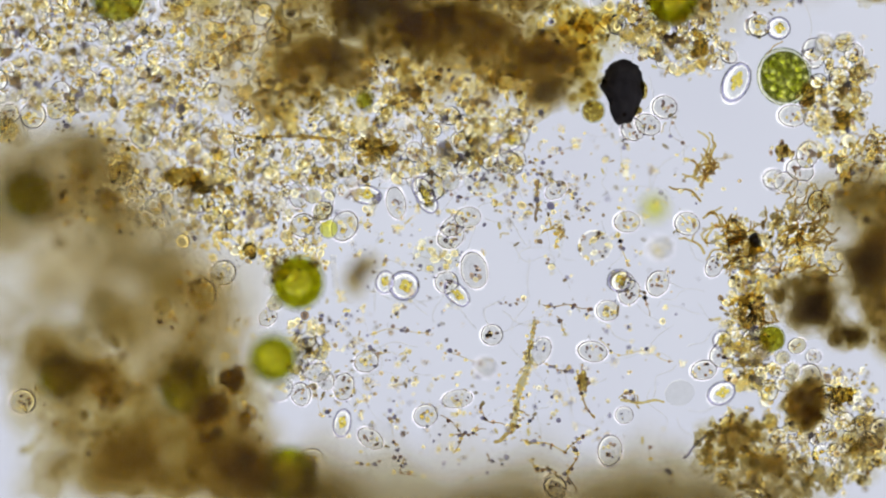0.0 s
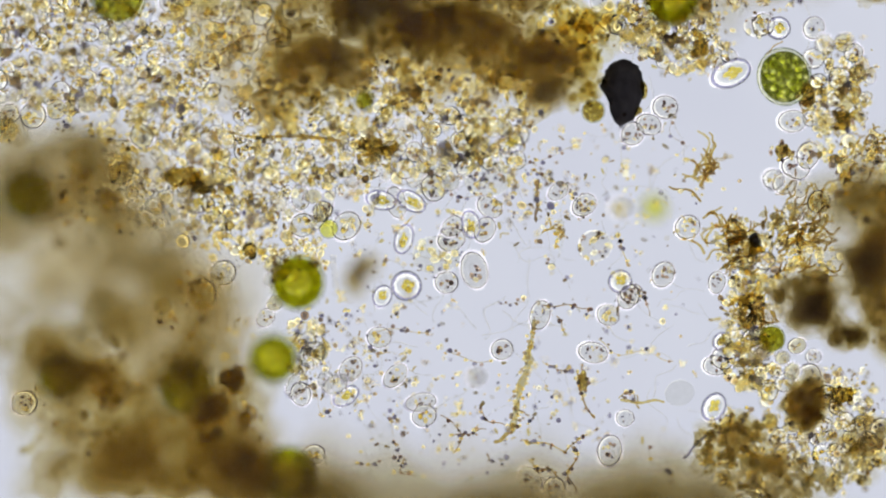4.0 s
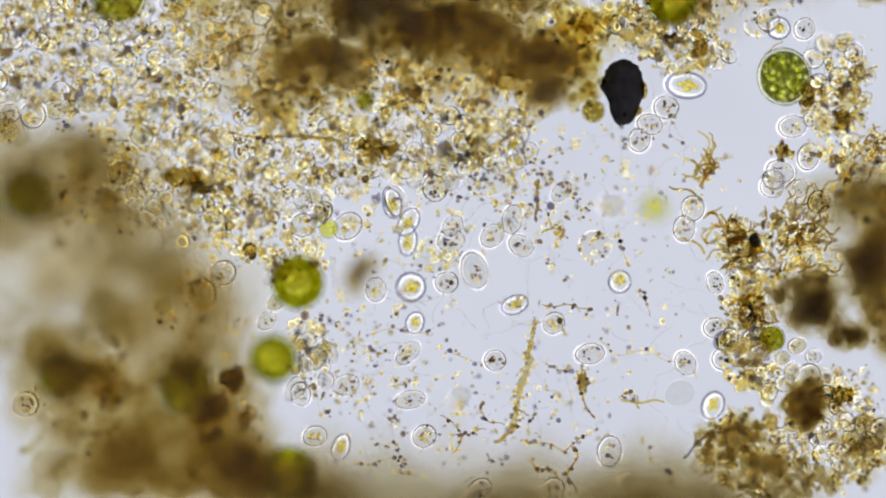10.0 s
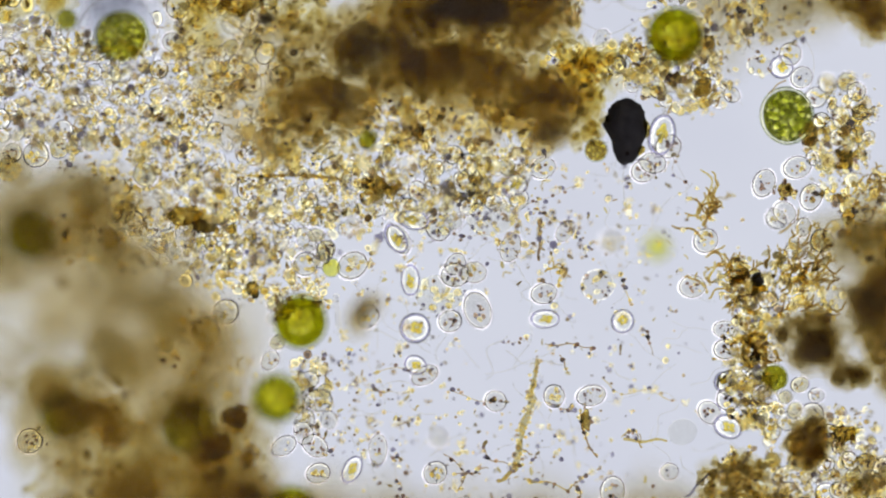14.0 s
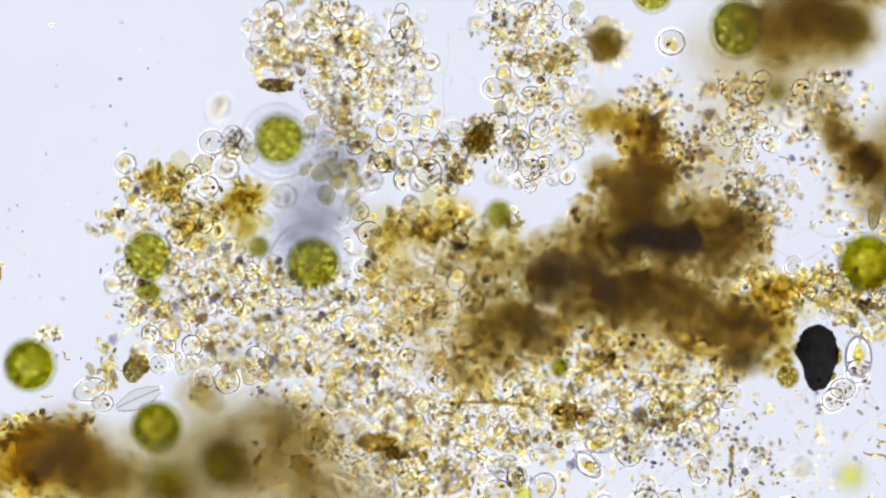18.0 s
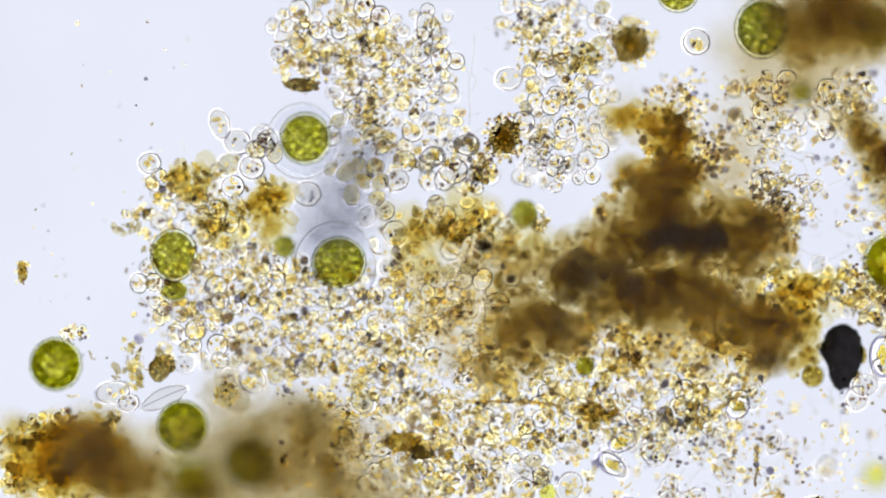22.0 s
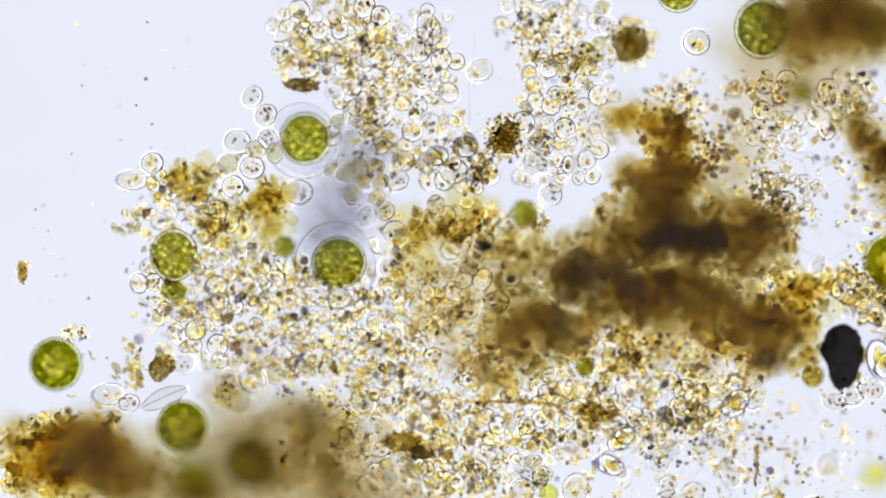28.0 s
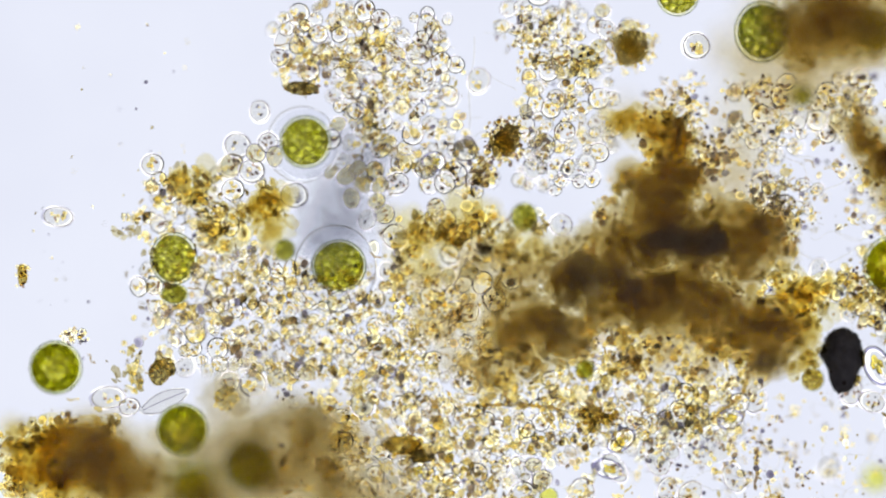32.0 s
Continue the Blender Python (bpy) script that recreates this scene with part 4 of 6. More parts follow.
granule_drift("loose_grains", "loose grains among the amber fibres", [(1320, 560, 40, 130, 2), (1340, 650, 50, 60, 1), (1400, 460, 110, 50, 1.2)], 300, 66)
granule_drift("loose_grains", "loose brown grains and beads, thickly strewn", [(1480, 780, 100, 90, 3), (1330, 800, 90, 80, 2), (1500, 700, 70, 60, 1)], 460, 67, size=(3, 7.5))
granule_drift("loose_grains", "sparse dark specks lying on the clear slide", [(700, 500, 140, 200, 2), (900, 330, 160, 120, 1.5), (1060, 560, 170, 250, 2), (800, 740, 200, 110, 2.4), (600, 640, 80, 110, 1.4), (1120, 330, 110, 150, 1)],
    600, 68, rods=0.04, fine=0.3, mix=(0.36, 0.14, 0.3, 0.035, 0.115), size=(2.0, 5.6))
granule_drift("loose_grains", "brown grains at the edge of the slime", [(520, 440, 70, 60, 2), (430, 400, 80, 70, 2), (540, 620, 40, 60, 1), (370, 380, 60, 60, 1)], 270, 69)
granule_drift("loose_grains", "brown grains sunk in the slime", [(250, 330, 180, 100, 1), (230, 720, 200, 120, 1), (370, 560, 90, 110, 0.5)], 286, 70, size=(3, 7), z=(-0.04, 0.12), mix=(0.56, 0.175, 0.05, 0, 0.125))

film_threads("hair-thin clear threads on the slide", [(800, 430, 280, 220, 2), (1060, 600, 220, 260, 2), (700, 650, 200, 180, 1), (1150, 250, 150, 150, 0.6)], 90, 71, width=(1.2, 2.2))

# ---- what lies above the first field, passed as the stage is pushed ----
floc("brown_heap", "small golden brown heap of slime", [(1185, -185, 34, 34, 1), (1140, -240, 30, 30, 0.6)], 60, 91, size=(10, 24), z=(-0.02, 0.14), crumbs=60)
floc("pale_drift", "pale brown jelly drifting above the slide", [(1300, -250, 90, 90, 2), (1370, -330, 100, 90, 2), (1420, -180, 90, 60, 0.7), (1500, -230, 100, 90, 1.4)], 46, 92, size=(40, 70), z=(0.14, 0.34), mat=M_HAZE)
floc("pale_drift", "thin grey-brown jelly over scattered grains", [(1300, -110, 110, 70, 1), (1230, -190, 80, 60, 0.7), (1430, -90, 90, 50, 0.6), (1330, -20, 80, 30, 0.3)], 34, 94, size=(34, 62), z=(0.1, 0.3), mat=M_MURK)
floc("brown_heap", "brown heap of slime among fibres", [(1510, -75, 50, 36, 1), (1560, -40, 50, 40, 1)], 70, 93, size=(12, 28), z=(-0.02, 0.16), crumbs=80)
ragged(1480, -95, 40, 24, 30, 20, "torn golden flakes on the brown heap", 41)
diatom(1203, -88, 56, 22, 84, "clear brownish spindle-shaped diatom shell", M_SLEEVE)
cell(1440, -220, 52, 30, 40, "yolk", 0.01, 311)
cell(1510, -255, 40, 38, 0, "amber", 0.02, 312)
cell(1245, -120, 40, 36, 0, "dots", 0.01, 313)
cell(1380, 50, 36, 34, 0, "yolk", 0.01, 314)
cell(1060, -2, 34, 26, 60, "pale", 0.0, 315)
cell(1095, 45, 30, 30, 0, "pale", 0.0, 316)
granule_drift("loose_grains", "dark grains scattered in pale water", [(1260, -90, 160, 100, 2), (1130, -290, 80, 60, 1), (1180, -150, 60, 60, 0.8), (1440, -130, 110, 90, 1), (1330, -20, 120, 50, 1), (1430, -230, 120, 90, 1.4)], 330, 72, mix=(0.4, 0.22, 0.2, 0.04, 0.14), size=(3, 7.5))
granule_drift("loose_grains", "loose golden grains in pale water", [(1290, -30, 90, 40, 1), (1490, -110, 70, 60, 1), (1230, 20, 80, 30, 0.6)], 120, 73)
film_threads("hair-thin clear threads in pale water", [(1280, -60, 200, 120, 1)], 40, 74, width=(1.2, 2.2))

cell_crowd("small clear cells with golden granules, blurred, crowded among grains", [(130, 90, 150, 110, 2), (340, 170, 130, 90, 1.2), (280, 300, 140, 60, 0.9)], 110, 3, z=(-0.02, 0.04), size=(8, 16))
cell_crowd("small clear cells with golden granules crowded among grains", [(420, 230, 140, 90, 1.2), (560, 270, 140, 70, 1.6), (760, 260, 110, 60, 1.4), (440, 350, 90, 50, 0.9), (1220, 70, 80, 60, 0.6), (1460, 760, 100, 70, 0.9), (1470, 150, 70, 90, 0.7), (1340, 560, 50, 120, 0.6)], 175, 1, size=(8, 18))

# ---- second field: heaps ----
use_view(True)
floc("brown_heap", "big branching heap of brown slime with a nearly black core", [
    (1195, 235, 40, 65, 0.35), (1165, 328, 88, 50, 1.4), (1230, 400, 150, 60, 2.2), (1090, 480, 115, 75, 2.1), (1180, 520, 120, 60, 1.2), (1300, 560, 90, 55, 1.2), (1350, 595, 66, 54, 1.0),
    (950, 590, 95, 50, 1.3), (900, 640, 90, 40, 0.5), (930, 470, 110, 60, 0.5), (1330, 440, 80, 60, 0.9), (930, 540, 90, 60, 0.45), (1235, 508, 80, 36, 0.5), (1110, 545, 80, 36, 0.8)], 480, 111, size=(14, 36), z=(-0.06, 0.17), crumbs=900, crumb_z=(-0.04, 0.06),
     dark=[(1215, 425, 80, 25, 8.0), (1022, 505, 36, 38, 2.6), (1110, 480, 100, 40, 1.4), (1190, 510, 70, 36, 0.6), (1350, 600, 54, 48, 0.75), (1020, 580, 50, 40, 0.9), (1180, 400, 90, 60, 0.8)],
     n_dark=92, dark_size=(12, 27), dark_z=(0.0, 0.18))
floc("brown_drift", "soft brown slime that fills the branching heap", [(1180, 320, 70, 70, 0.8), (1230, 420, 140, 60, 1.6), (1060, 500, 130, 70, 1.6), (1230, 530, 120, 50, 1.2), (1340, 590, 80, 50, 0.9), (930, 590, 90, 50, 0.7)], 34, 124, size=(28, 56), z=(0.0, 0.16))
floc("golden_drift", "pale golden slime beside the dark heap", [(790, 460, 110, 80, 1), (800, 570, 110, 70, 1), (1210, 620, 90, 40, 0.6), (1140, 210, 60, 30, 0.5)], 60, 112, size=(22, 46), z=(0.03, 0.2), mat=M_HAZE)
floc("golden_drift", "golden slime at the upper edge of the dark heap", [(810, 395, 110, 40, 1), (945, 425, 80, 40, 1), (760, 430, 70, 50, 0.7)], 24, 123, size=(18, 38), z=(0.02, 0.16), mat=M_GOLDSLIME, crumbs=60, crumb_z=(-0.03, 0.05))
floc("golden_drift", "ragged golden brown slime among grains", [(480, 370, 45, 55, 2), (340, 320, 50, 30, 0.8), (400, 400, 60, 40, 1)], 80, 113, size=(8, 22), z=(-0.04, 0.08), mat=M_GOLDSLIME)
floc("brown_heap", "golden brown heap of slime with a dark middle", [(120, 800, 90, 60, 2), (60, 770, 60, 30, 1), (160, 850, 70, 50, 2), (70, 860, 60, 30, 0.7), (40, 820, 60, 50, 0.8)], 125, 114, size=(12, 30), z=(-0.04, 0.2), crumbs=110, mat=M_GOLDSLIME, dark=[(150, 830, 60, 45, 1)], n_dark=10, dark_size=(12, 25), dark_z=(0.03, 0.24))
floc("pale_drift", "pale brown jelly round the blurred algae", [(330, 850, 130, 40, 1), (400, 790, 90, 50, 0.8), (530, 850, 110, 50, 0.4), (560, 760, 120, 50, 0.8), (280, 750, 80, 40, 0.6)], 33, 121, size=(26, 50), z=(0.10, 0.30), mat=M_MURK)
floc("brown_heap", "soft brown slime beside the golden heap", [(230, 850, 75, 55, 2), (180, 790, 60, 50, 1.4), (330, 880, 80, 40, 1.2), (300, 780, 70, 40, 0.5)], 104, 122, size=(20, 38), z=(0.1, 0.3), crumbs=60, crumb_z=(0.02, 0.2))
floc("brown_heap", "brown heap of slime between green algae", [(1440, 45, 90, 60, 2), (1520, 50, 70, 60, 1.4), (1450, -40, 150, 60, 1.5), (1560, -10, 60, 90, 0.8), (1400, 90, 60, 30, 0.8), (1500, 20, 70, 50, 1)], 150, 115, size=(16, 36), z=(0.0, 0.24), crumbs=100,
     dark=[(1450, 20, 70, 40, 1)], n_dark=4, dark_size=(14, 26), dark_z=(0.04, 0.22))
floc("golden_drift", "streak of golden slime on the brown heap", [(1130, 205, 50, 18, 1), (1180, 245, 44, 40, 1.4), (1190, 300, 60, 40, 1)], 80, 120, size=(8, 22), z=(0.0, 0.08), mat=M_GOLDSLIME)
floc("golden_drift", "golden slime hanging at the rim", [(1500, 210, 30, 50, 1), (1545, 270, 24, 50, 1)], 52, 116, size=(7, 19), z=(0.0, 0.12))
floc("grey_jelly", "thin blue-grey jelly round the sheathed algae", [(600, 350, 62, 75, 2), (570, 420, 80, 60, 1.2), (640, 270, 55, 75, 1.2)], 88, 117, size=(22, 44), z=(0.02, 0.16), mat=M_GREYJELLY)
floc("pale_drift", "pale brown jelly in the far field", [(1430, 150, 60, 60, 1), (1330, 180, 80, 60, 0.6), (1340, 60, 80, 70, 1.0), (1290, 280, 60, 60, 0.5), (1110, 220, 60, 40, 0.4), (1480, 60, 90, 60, 1.4)], 88, 119, size=(22, 40), z=(0.2, 0.4), mat=M_HAZE)

# ---- second field: green algae ----
green_cell(540, 245, 46, 0.03, 31, sheath=1.32, beads=100, fine=True, label="round green algal cell in a wide clear jelly sheath")
green_cell(307, 452, 42, 0.02, 33, squash=1.1, beads=60, fine=True, label="bright green algal cell amid brown grains")
green_cell(308, 515, 25, 0.02, 34, squash=0.75, beads=26, fine=True, label="small green algal cell under a larger one")
green_cell(98, 645, 47, 0.035, 35, beads=70, cup=True, label="green algal cell in clear water with a golden rim")
green_cell(322, 755, 46, 0.03, 36, beads=90, cup=True, label="green algal cell at the edge of the slime")
green_cell(340, 850, 48, 0.26, 37, fine=True, label="blurred olive algal cell in the slime")
green_cell(1349, 50, 49, 0.03, 38, squash=1.1, beads=90, body=M_GREEN_BEAD, label="dark green algal cell against the brown heap")
green_cell(1545, 48, 42, 0.10, 39, fine=True, label="blurred green algal cell in the brown heap")
green_cell(1200, -16, 38, 0.02, 40, fine=True, label="green algal cell at the field's edge")
green_cell(928, 378, 25, 0.05, 41, beads=30, fine=True, label="small soft green algal cell above the brown heap")
green_cell(1420, 165, 22, 0.14, 42, beads=14, fine=True, label="blurred pale green cell")
green_cell(503, 437, 20, 0.05, 43, beads=16, fine=True, label="small grey-green cell in the jelly")

# ---- second field: clumps ----
clump("granular_clump", 893, 245, 36, 44, "dark brown clump of tight grains", 200, 131, core=M_CORE, core_size=0.7, rough=0.17, mix=(0.45, 0.45, 0.02, 0.08), size=(3, 7))
clump("granular_clump", 855, 298, 22, 26, "brown tail of the granular clump", 90, 132, core=None, mix=(0.35, 0.4, 0.1, 0.15))
clump("granular_clump", 838, 328, 16, 14, "small brown clump of grains", 24, 133, core=None)
clump("granular_clump", 1115, 77, 49, 46, "round brown ball of grains with a ragged edge", 200, 134, core=M_CORE, core_size=0.68, rough=0.15, mix=(0.4, 0.5, 0.02, 0.08), size=(3, 6.5), z=0.03)
clump("granular_clump", 1035, 103, 27, 30, "golden green ball of grains", 80, 135, core=M_TINTED, core_size=1.0, mix=(0.2, 0.6, 0.1, 0.1))
clump("granular_clump", 950, 40, 40, 36, "golden green clump of grains", 60, 136, core=None, mix=(0.2, 0.5, 0.1, 0.2))
clump("dark_scrap", 530, 150, 34, 14, "dark brown scrap beside the sheathed alga", 24, 137, core=M_CORE, core_size=1.0, mix=(0.9, 0.1, 0, 0))
clump("granular_clump", 715, 785, 46, 22, "rust brown clump of grains", 70, 138, core=M_AMBER, core_size=0.6, rough=0.3, size=(3, 6))
clump("granular_clump", 740, 800, 30, 16, "rust brown clump of grains", 34, 139, core=M_CORE, core_size=0.7, rough=0.25, size=(3, 6))
clump("golden_chip", 38, 481, 13, 22, "lone golden chip in clear water", 26, 140, core=M_AMBER, core_size=0.8, mix=(0.3, 0.6, 0, 0.1), size=(3, 6))
clump("granular_clump", 130, 590, 26, 18, "small grains stuck to a green alga", 34, 141, core=None, mix=(0.3, 0.4, 0.1, 0.2))
clump("amber_ball", 285, 650, 20, 22, "dark amber ball in the fibres", 16, 142, core=M_CORE, core_size=1.0, mix=(0.4, 0.6, 0, 0))
clump("granular_clump", 858, 436, 16, 12, "near-black speck on the golden slime", 8, 143, core=M_ROCK, core_size=0.9, mix=(1, 0, 0, 0), z=0.06)
clump("granular_clump", 1360, 160, 34, 34, "brown clump of tight grains", 40, 144, core=None)
clump("granular_clump", 1360, 325, 36, 26, "clear brown colony with dark grains", 26, 145, core=M_MEMBRANE, core_size=1.0)
clump("granular_clump", 400, 700, 20, 22, "amber granular cell in the slime", 46, 146, core=M_TINTED, core_size=1.0, mix=(0.3, 0.6, 0, 0.1), size=(3, 6))
diatom(290, 705, 98, 36, 24, "clear glassy boat-shaped diatom shell")
ragged(266, 460, 14, 56, 26, 80, "golden crumbs stuck along a green alga", 13, size=(4, 8), wild=70)
ragged(230, 650, 30, 60, 34, -55, "ragged golden brown scraps at the edge of clear water", 1)
ragged(330, 320, 55, 34, 46, -30, "torn golden flakes at the edge of clear water", 2)
ragged(400, 385, 60, 36, 50, -40, "torn golden brown flakes among grains", 3)
ragged(470, 360, 40, 50, 46, -60, "torn rust brown flakes beside the sheathed alga", 4)
ragged(225, 395, 26, 26, 14, 20, "small golden scraps in clear water", 5)
ragged(180, 760, 40, 40, 34, -60, "torn dark brown flakes on the golden heap", 6)
ragged(60, 770, 60, 24, 34, 10, "torn golden flakes on the golden heap", 7)
ragged(110, 840, 40, 26, 26, 30, "torn golden flakes on the golden heap", 8)
ragged(1185, 230, 26, 50, 34, 70, "torn brown flakes on the branching heap", 9)
ragged(820, 410, 70, 26, 50, 0, "granular golden crust above the dark heap", 10, size=(4, 9), wild=90)
ragged(760, 400, 40, 30, 34, 0, "granular golden crust above the dark heap", 11, size=(4, 9), wild=90)
ragged(950, 390, 26, 16, 20, 0, "granular golden crust beside a green alga", 12, size=(4, 8), wild=90)
filament(330, 545, 290, 620, 5, "thin grey thread among grains", 31, 4, mat=M_PALEFIBRE)
filament(840, 60, 830, 230, 3, "long faint thread in clear water", 32, 3, mat=M_PALEFIBRE, n=12)
filament(620, 540, 655, 520, 3, "dark bristle under the sheathed alga", 34, 1, mat=M_DARK)
filament(1535, 300, 1440, 340, 2.5, "faint thread at the rim", 35, 3, mat=M_PALEFIBRE)

# ---- second field: loose grains ----
granule_drift("loose_grains", "loose brown, golden and glassy grains thickly strewn", [
    (330, 370, 110, 70, 1.2), (420, 480, 150, 60, 1.6), (300, 580, 70, 80, 1), (640, 500, 90, 40, 0.6), (560, 600, 200, 60, 0.8)], 320, 161, mix=(0.24, 0.238, 0.12, 0.168, 0.242), size=(3.5, 10))
granule_drift("loose_grains", "loose grains in clear water above the heap", [
    (600, 60, 100, 70, 2), (660, 150, 80, 90, 1.6), (750, 130, 70, 110, 1), (980, 180, 70, 110, 1.6), (960, 60, 80, 60, 1), (780, 270, 90, 60, 0.7), (540, 100, 60, 70, 0.8), (660, 260, 50, 90, 1)], 560, 162, mix=(0.272, 0.252, 0.14, 0.112, 0.228), size=(3, 8.5))
granule_drift("loose_grains", "loose dark grains sunk in the slime", [(800, 470, 110, 110, 2), (840, 395, 130, 40, 1.6), (860, 640, 170, 60, 2), (1010, 640, 200, 50, 2), (1120, 610, 150, 40, 1), (700, 440, 60, 80, 0.8)], 200, 163, mix=(0.36, 0.245, 0.12, 0.056, 0.199))
granule_drift("loose_grains", "loose grains, beads and scraps below the heap", [(900, 740, 220, 50, 2), (1150, 750, 170, 60, 2), (740, 830, 150, 50, 1.2), (1000, 830, 160, 50, 0.6), (1270, 720, 90, 60, 1)], 230, 164, mix=(0.15, 0.32, 0.05, 0.24, 0.24))
granule_drift("loose_grains", "dark grains scattered in pale water", [(1330, 260, 90, 130, 2), (1390, 360, 70, 60, 1.4), (1500, 260, 80, 150, 1), (1230, 180, 30, 60, 0.5), (1535, 470, 40, 50, 0.5), (1340, 810, 110, 60, 0.8)], 400, 165, mix=(0.4, 0.14, 0.25, 0.035, 0.115), size=(3, 7.5))
granule_drift("loose_grains", "dark grains on the branching brown heap", [(1180, 220, 60, 90, 1.5), (1240, 270, 60, 40, 1), (1380, 400, 40, 60, 0.7), (1180, 400, 150, 120, 1), (1320, 560, 110, 80, 1)], 470, 166, mix=(0.6, 0.175, 0, 0, 0.125))
granule_drift("loose_grains", "grains on the golden heap", [(110, 790, 110, 60, 1), (60, 850, 60, 30, 0.4)], 200, 167)
granule_drift("loose_grains", "faint specks in clear water", [(150, 500, 120, 250, 1), (200, 200, 180, 160, 0.3)], 40, 168, mix=(0.16, 0.21, 0.5, 0, 0.15), size=(1.5, 4))

cell_crowd("small clear cells with golden granules crowded among grains", [
    (600, 60, 110, 70, 1.6), (680, 160, 90, 90, 1.6), (750, 100, 60, 90, 0.8), (1010, 195, 85, 125, 1.8), (970, 40, 80, 50, 0.9), (420, 500, 170, 70, 1.5), (540, 600, 220, 60, 1.8), (880, 740, 220, 60, 2), (1150, 730, 160, 60, 1), (740, 830, 150, 50, 1), (1390, 350, 60, 60, 0.6), (340, 360, 90, 60, 0.7), (1370, 200, 80, 70, 0.7), (1500, 180, 60, 60, 0.5), (800, 300, 70, 40, 0.7), (965, 305, 60, 28, 0.5), (760, 240, 50, 50, 0.5), (800, 500, 110, 110, 0.9)], 520, 2, size=(8, 19))
film_threads("hair-thin clear threads in the water", [(780, 150, 150, 130, 1), (1420, 300, 120, 200, 1), (500, 560, 220, 80, 0.7)], 36, 171, width=(1.2, 2.2))

# ---- small round cells lying among the grains ----


def resting_cells(lobes, n, seed, long=(24, 42), z=(-0.02, 0.03), styles=("dots", "amber", "gold", "amber", "pale")):
    rng = np.random.default_rng(seed)
    for i, (x, y, a) in enumerate(spaced(rng, lobes, n, (long[0] / 2, long[1] / 2))):
        a *= 2
        cell(x, y, a, a * rng.uniform(0.75, 1.0), rng.uniform(0, 360), styles[i % len(styles)], rng.uniform(*z), seed + i, "cells resting among the grains", "resting_cell")


resting_cells([(655, 270, 60, 110, 3), (450, 270, 60, 40, 1.2), (520, 70, 40, 70, 1), (720, 130, 40, 90, 0.8)], 34, 2800, (26, 44), styles=("amber", "amber", "pale", "dots"))
resting_cells([(420, 520, 150, 70, 2), (480, 620, 160, 60, 2), (640, 590, 130, 70, 2), (660, 140, 90, 100, 2), (590, 60, 80, 50, 1), (990, 190, 70, 110, 1.6), (640, 250, 60, 90, 1.4)], 80, 2000)
resting_cells([(780, 480, 100, 120, 2), (900, 740, 220, 60, 2), (1180, 740, 140, 60, 1), (700, 820, 150, 50, 1), (1030, 40, 90, 40, 0.6)], 70, 2200)
use_view(False)
resting_cells([(700, 260, 130, 50, 2), (460, 300, 120, 60, 1), (540, 380, 60, 40, 1), (130, 100, 130, 90, 1), (350, 200, 120, 90, 1), (540, 640, 40, 60, 0.6)], 32, 2400)
resting_cells([(1450, 770, 110, 80, 2), (1390, 650, 60, 60, 1), (1470, 140, 70, 80, 1), (1195, 75, 60, 40, 0.6), (1400, 350, 60, 40, 0.5)], 28, 2600)
# ---- cells that drift and turn: built where they begin, then keyed ----
DRIFTERS = []
DRIFTERS.append(cell(650, 345, 50, 29, -10, "yolk", 0.012, 0))
DRIFTERS.append(cell(750, 340, 50, 29, -60, "yolk", 0.01, 1))
DRIFTERS.append(cell(810, 522, 50, 28, -45, "yolk", 0.016, 2))
DRIFTERS.append(cell(611, 398, 52, 42, 60, "gold", 0.01, 3))
DRIFTERS.append(cell(556, 412, 42, 26, 60, "pale", 0, 4))
DRIFTERS.append(cell(718, 506, 46, 44, 0, "yolk", 0.014, 5))
DRIFTERS.append(cell(682, 498, 36, 28, 80, "yolk", 0.012, 6))
DRIFTERS.append(cell(650, 640, 40, 34, 20, "gold", 0, 7))
DRIFTERS.append(cell(840, 482, 62, 44, -75, "dots", -0.01, 8))
DRIFTERS.append(cell(792, 500, 38, 36, 0, "dots", 0, 9))
DRIFTERS.append(cell(800, 418, 46, 38, 30, "dots", 0, 10))
DRIFTERS.append(cell(830, 385, 44, 34, 10, "gold", 0.005, 11))
DRIFTERS.append(cell(957, 620, 50, 33, 60, "pale", 0, 12))
DRIFTERS.append(cell(757, 357, 46, 28, -55, "yolk", 0.014, 13))
DRIFTERS.append(cell(658, 778, 48, 30, -35, "dots", 0, 14))
DRIFTERS.append(cell(812, 706, 52, 30, 10, "dots", 0, 15))
DRIFTERS.append(cell(609, 682, 46, 34, 80, "dots", 0, 16))
DRIFTERS.append(cell(606, 747, 46, 27, 80, "yolk", 0.014, 17))
DRIFTERS.append(cell(552, 812, 40, 33, 20, "gold", 0, 18))
DRIFTERS.append(cell(872, 593, 36, 34, 0, "dots", 0, 19))
DRIFTERS.append(cell(1077, 550, 38, 34, 0, "gold", 0, 20))
DRIFTERS.append(cell(1051, 623, 50, 34, -10, "dots", 0, 21))
DRIFTERS.append(cell(1098, 496, 36, 34, 20, "yolk", 0.014, 22))
DRIFTERS.append(cell(1112, 393, 44, 34, 0, "gold", 0, 23))
DRIFTERS.append(cell(1115, 516, 42, 34, 60, "dots", 0, 24))
DRIFTERS.append(cell(1105, 500, 38, 33, 0, "dots", 0, 25))
DRIFTERS.append(cell(1165, 500, 44, 36, 60, "dots", 0, 26))
DRIFTERS.append(cell(1218, 397, 42, 38, -20, "gold", 0, 27))
DRIFTERS.append(cell(1278, 600, 30, 26, 60, "yolk", 0.014, 28))
DRIFTERS.append(cell(1279, 630, 40, 38, 10, "dots", 0, 29))
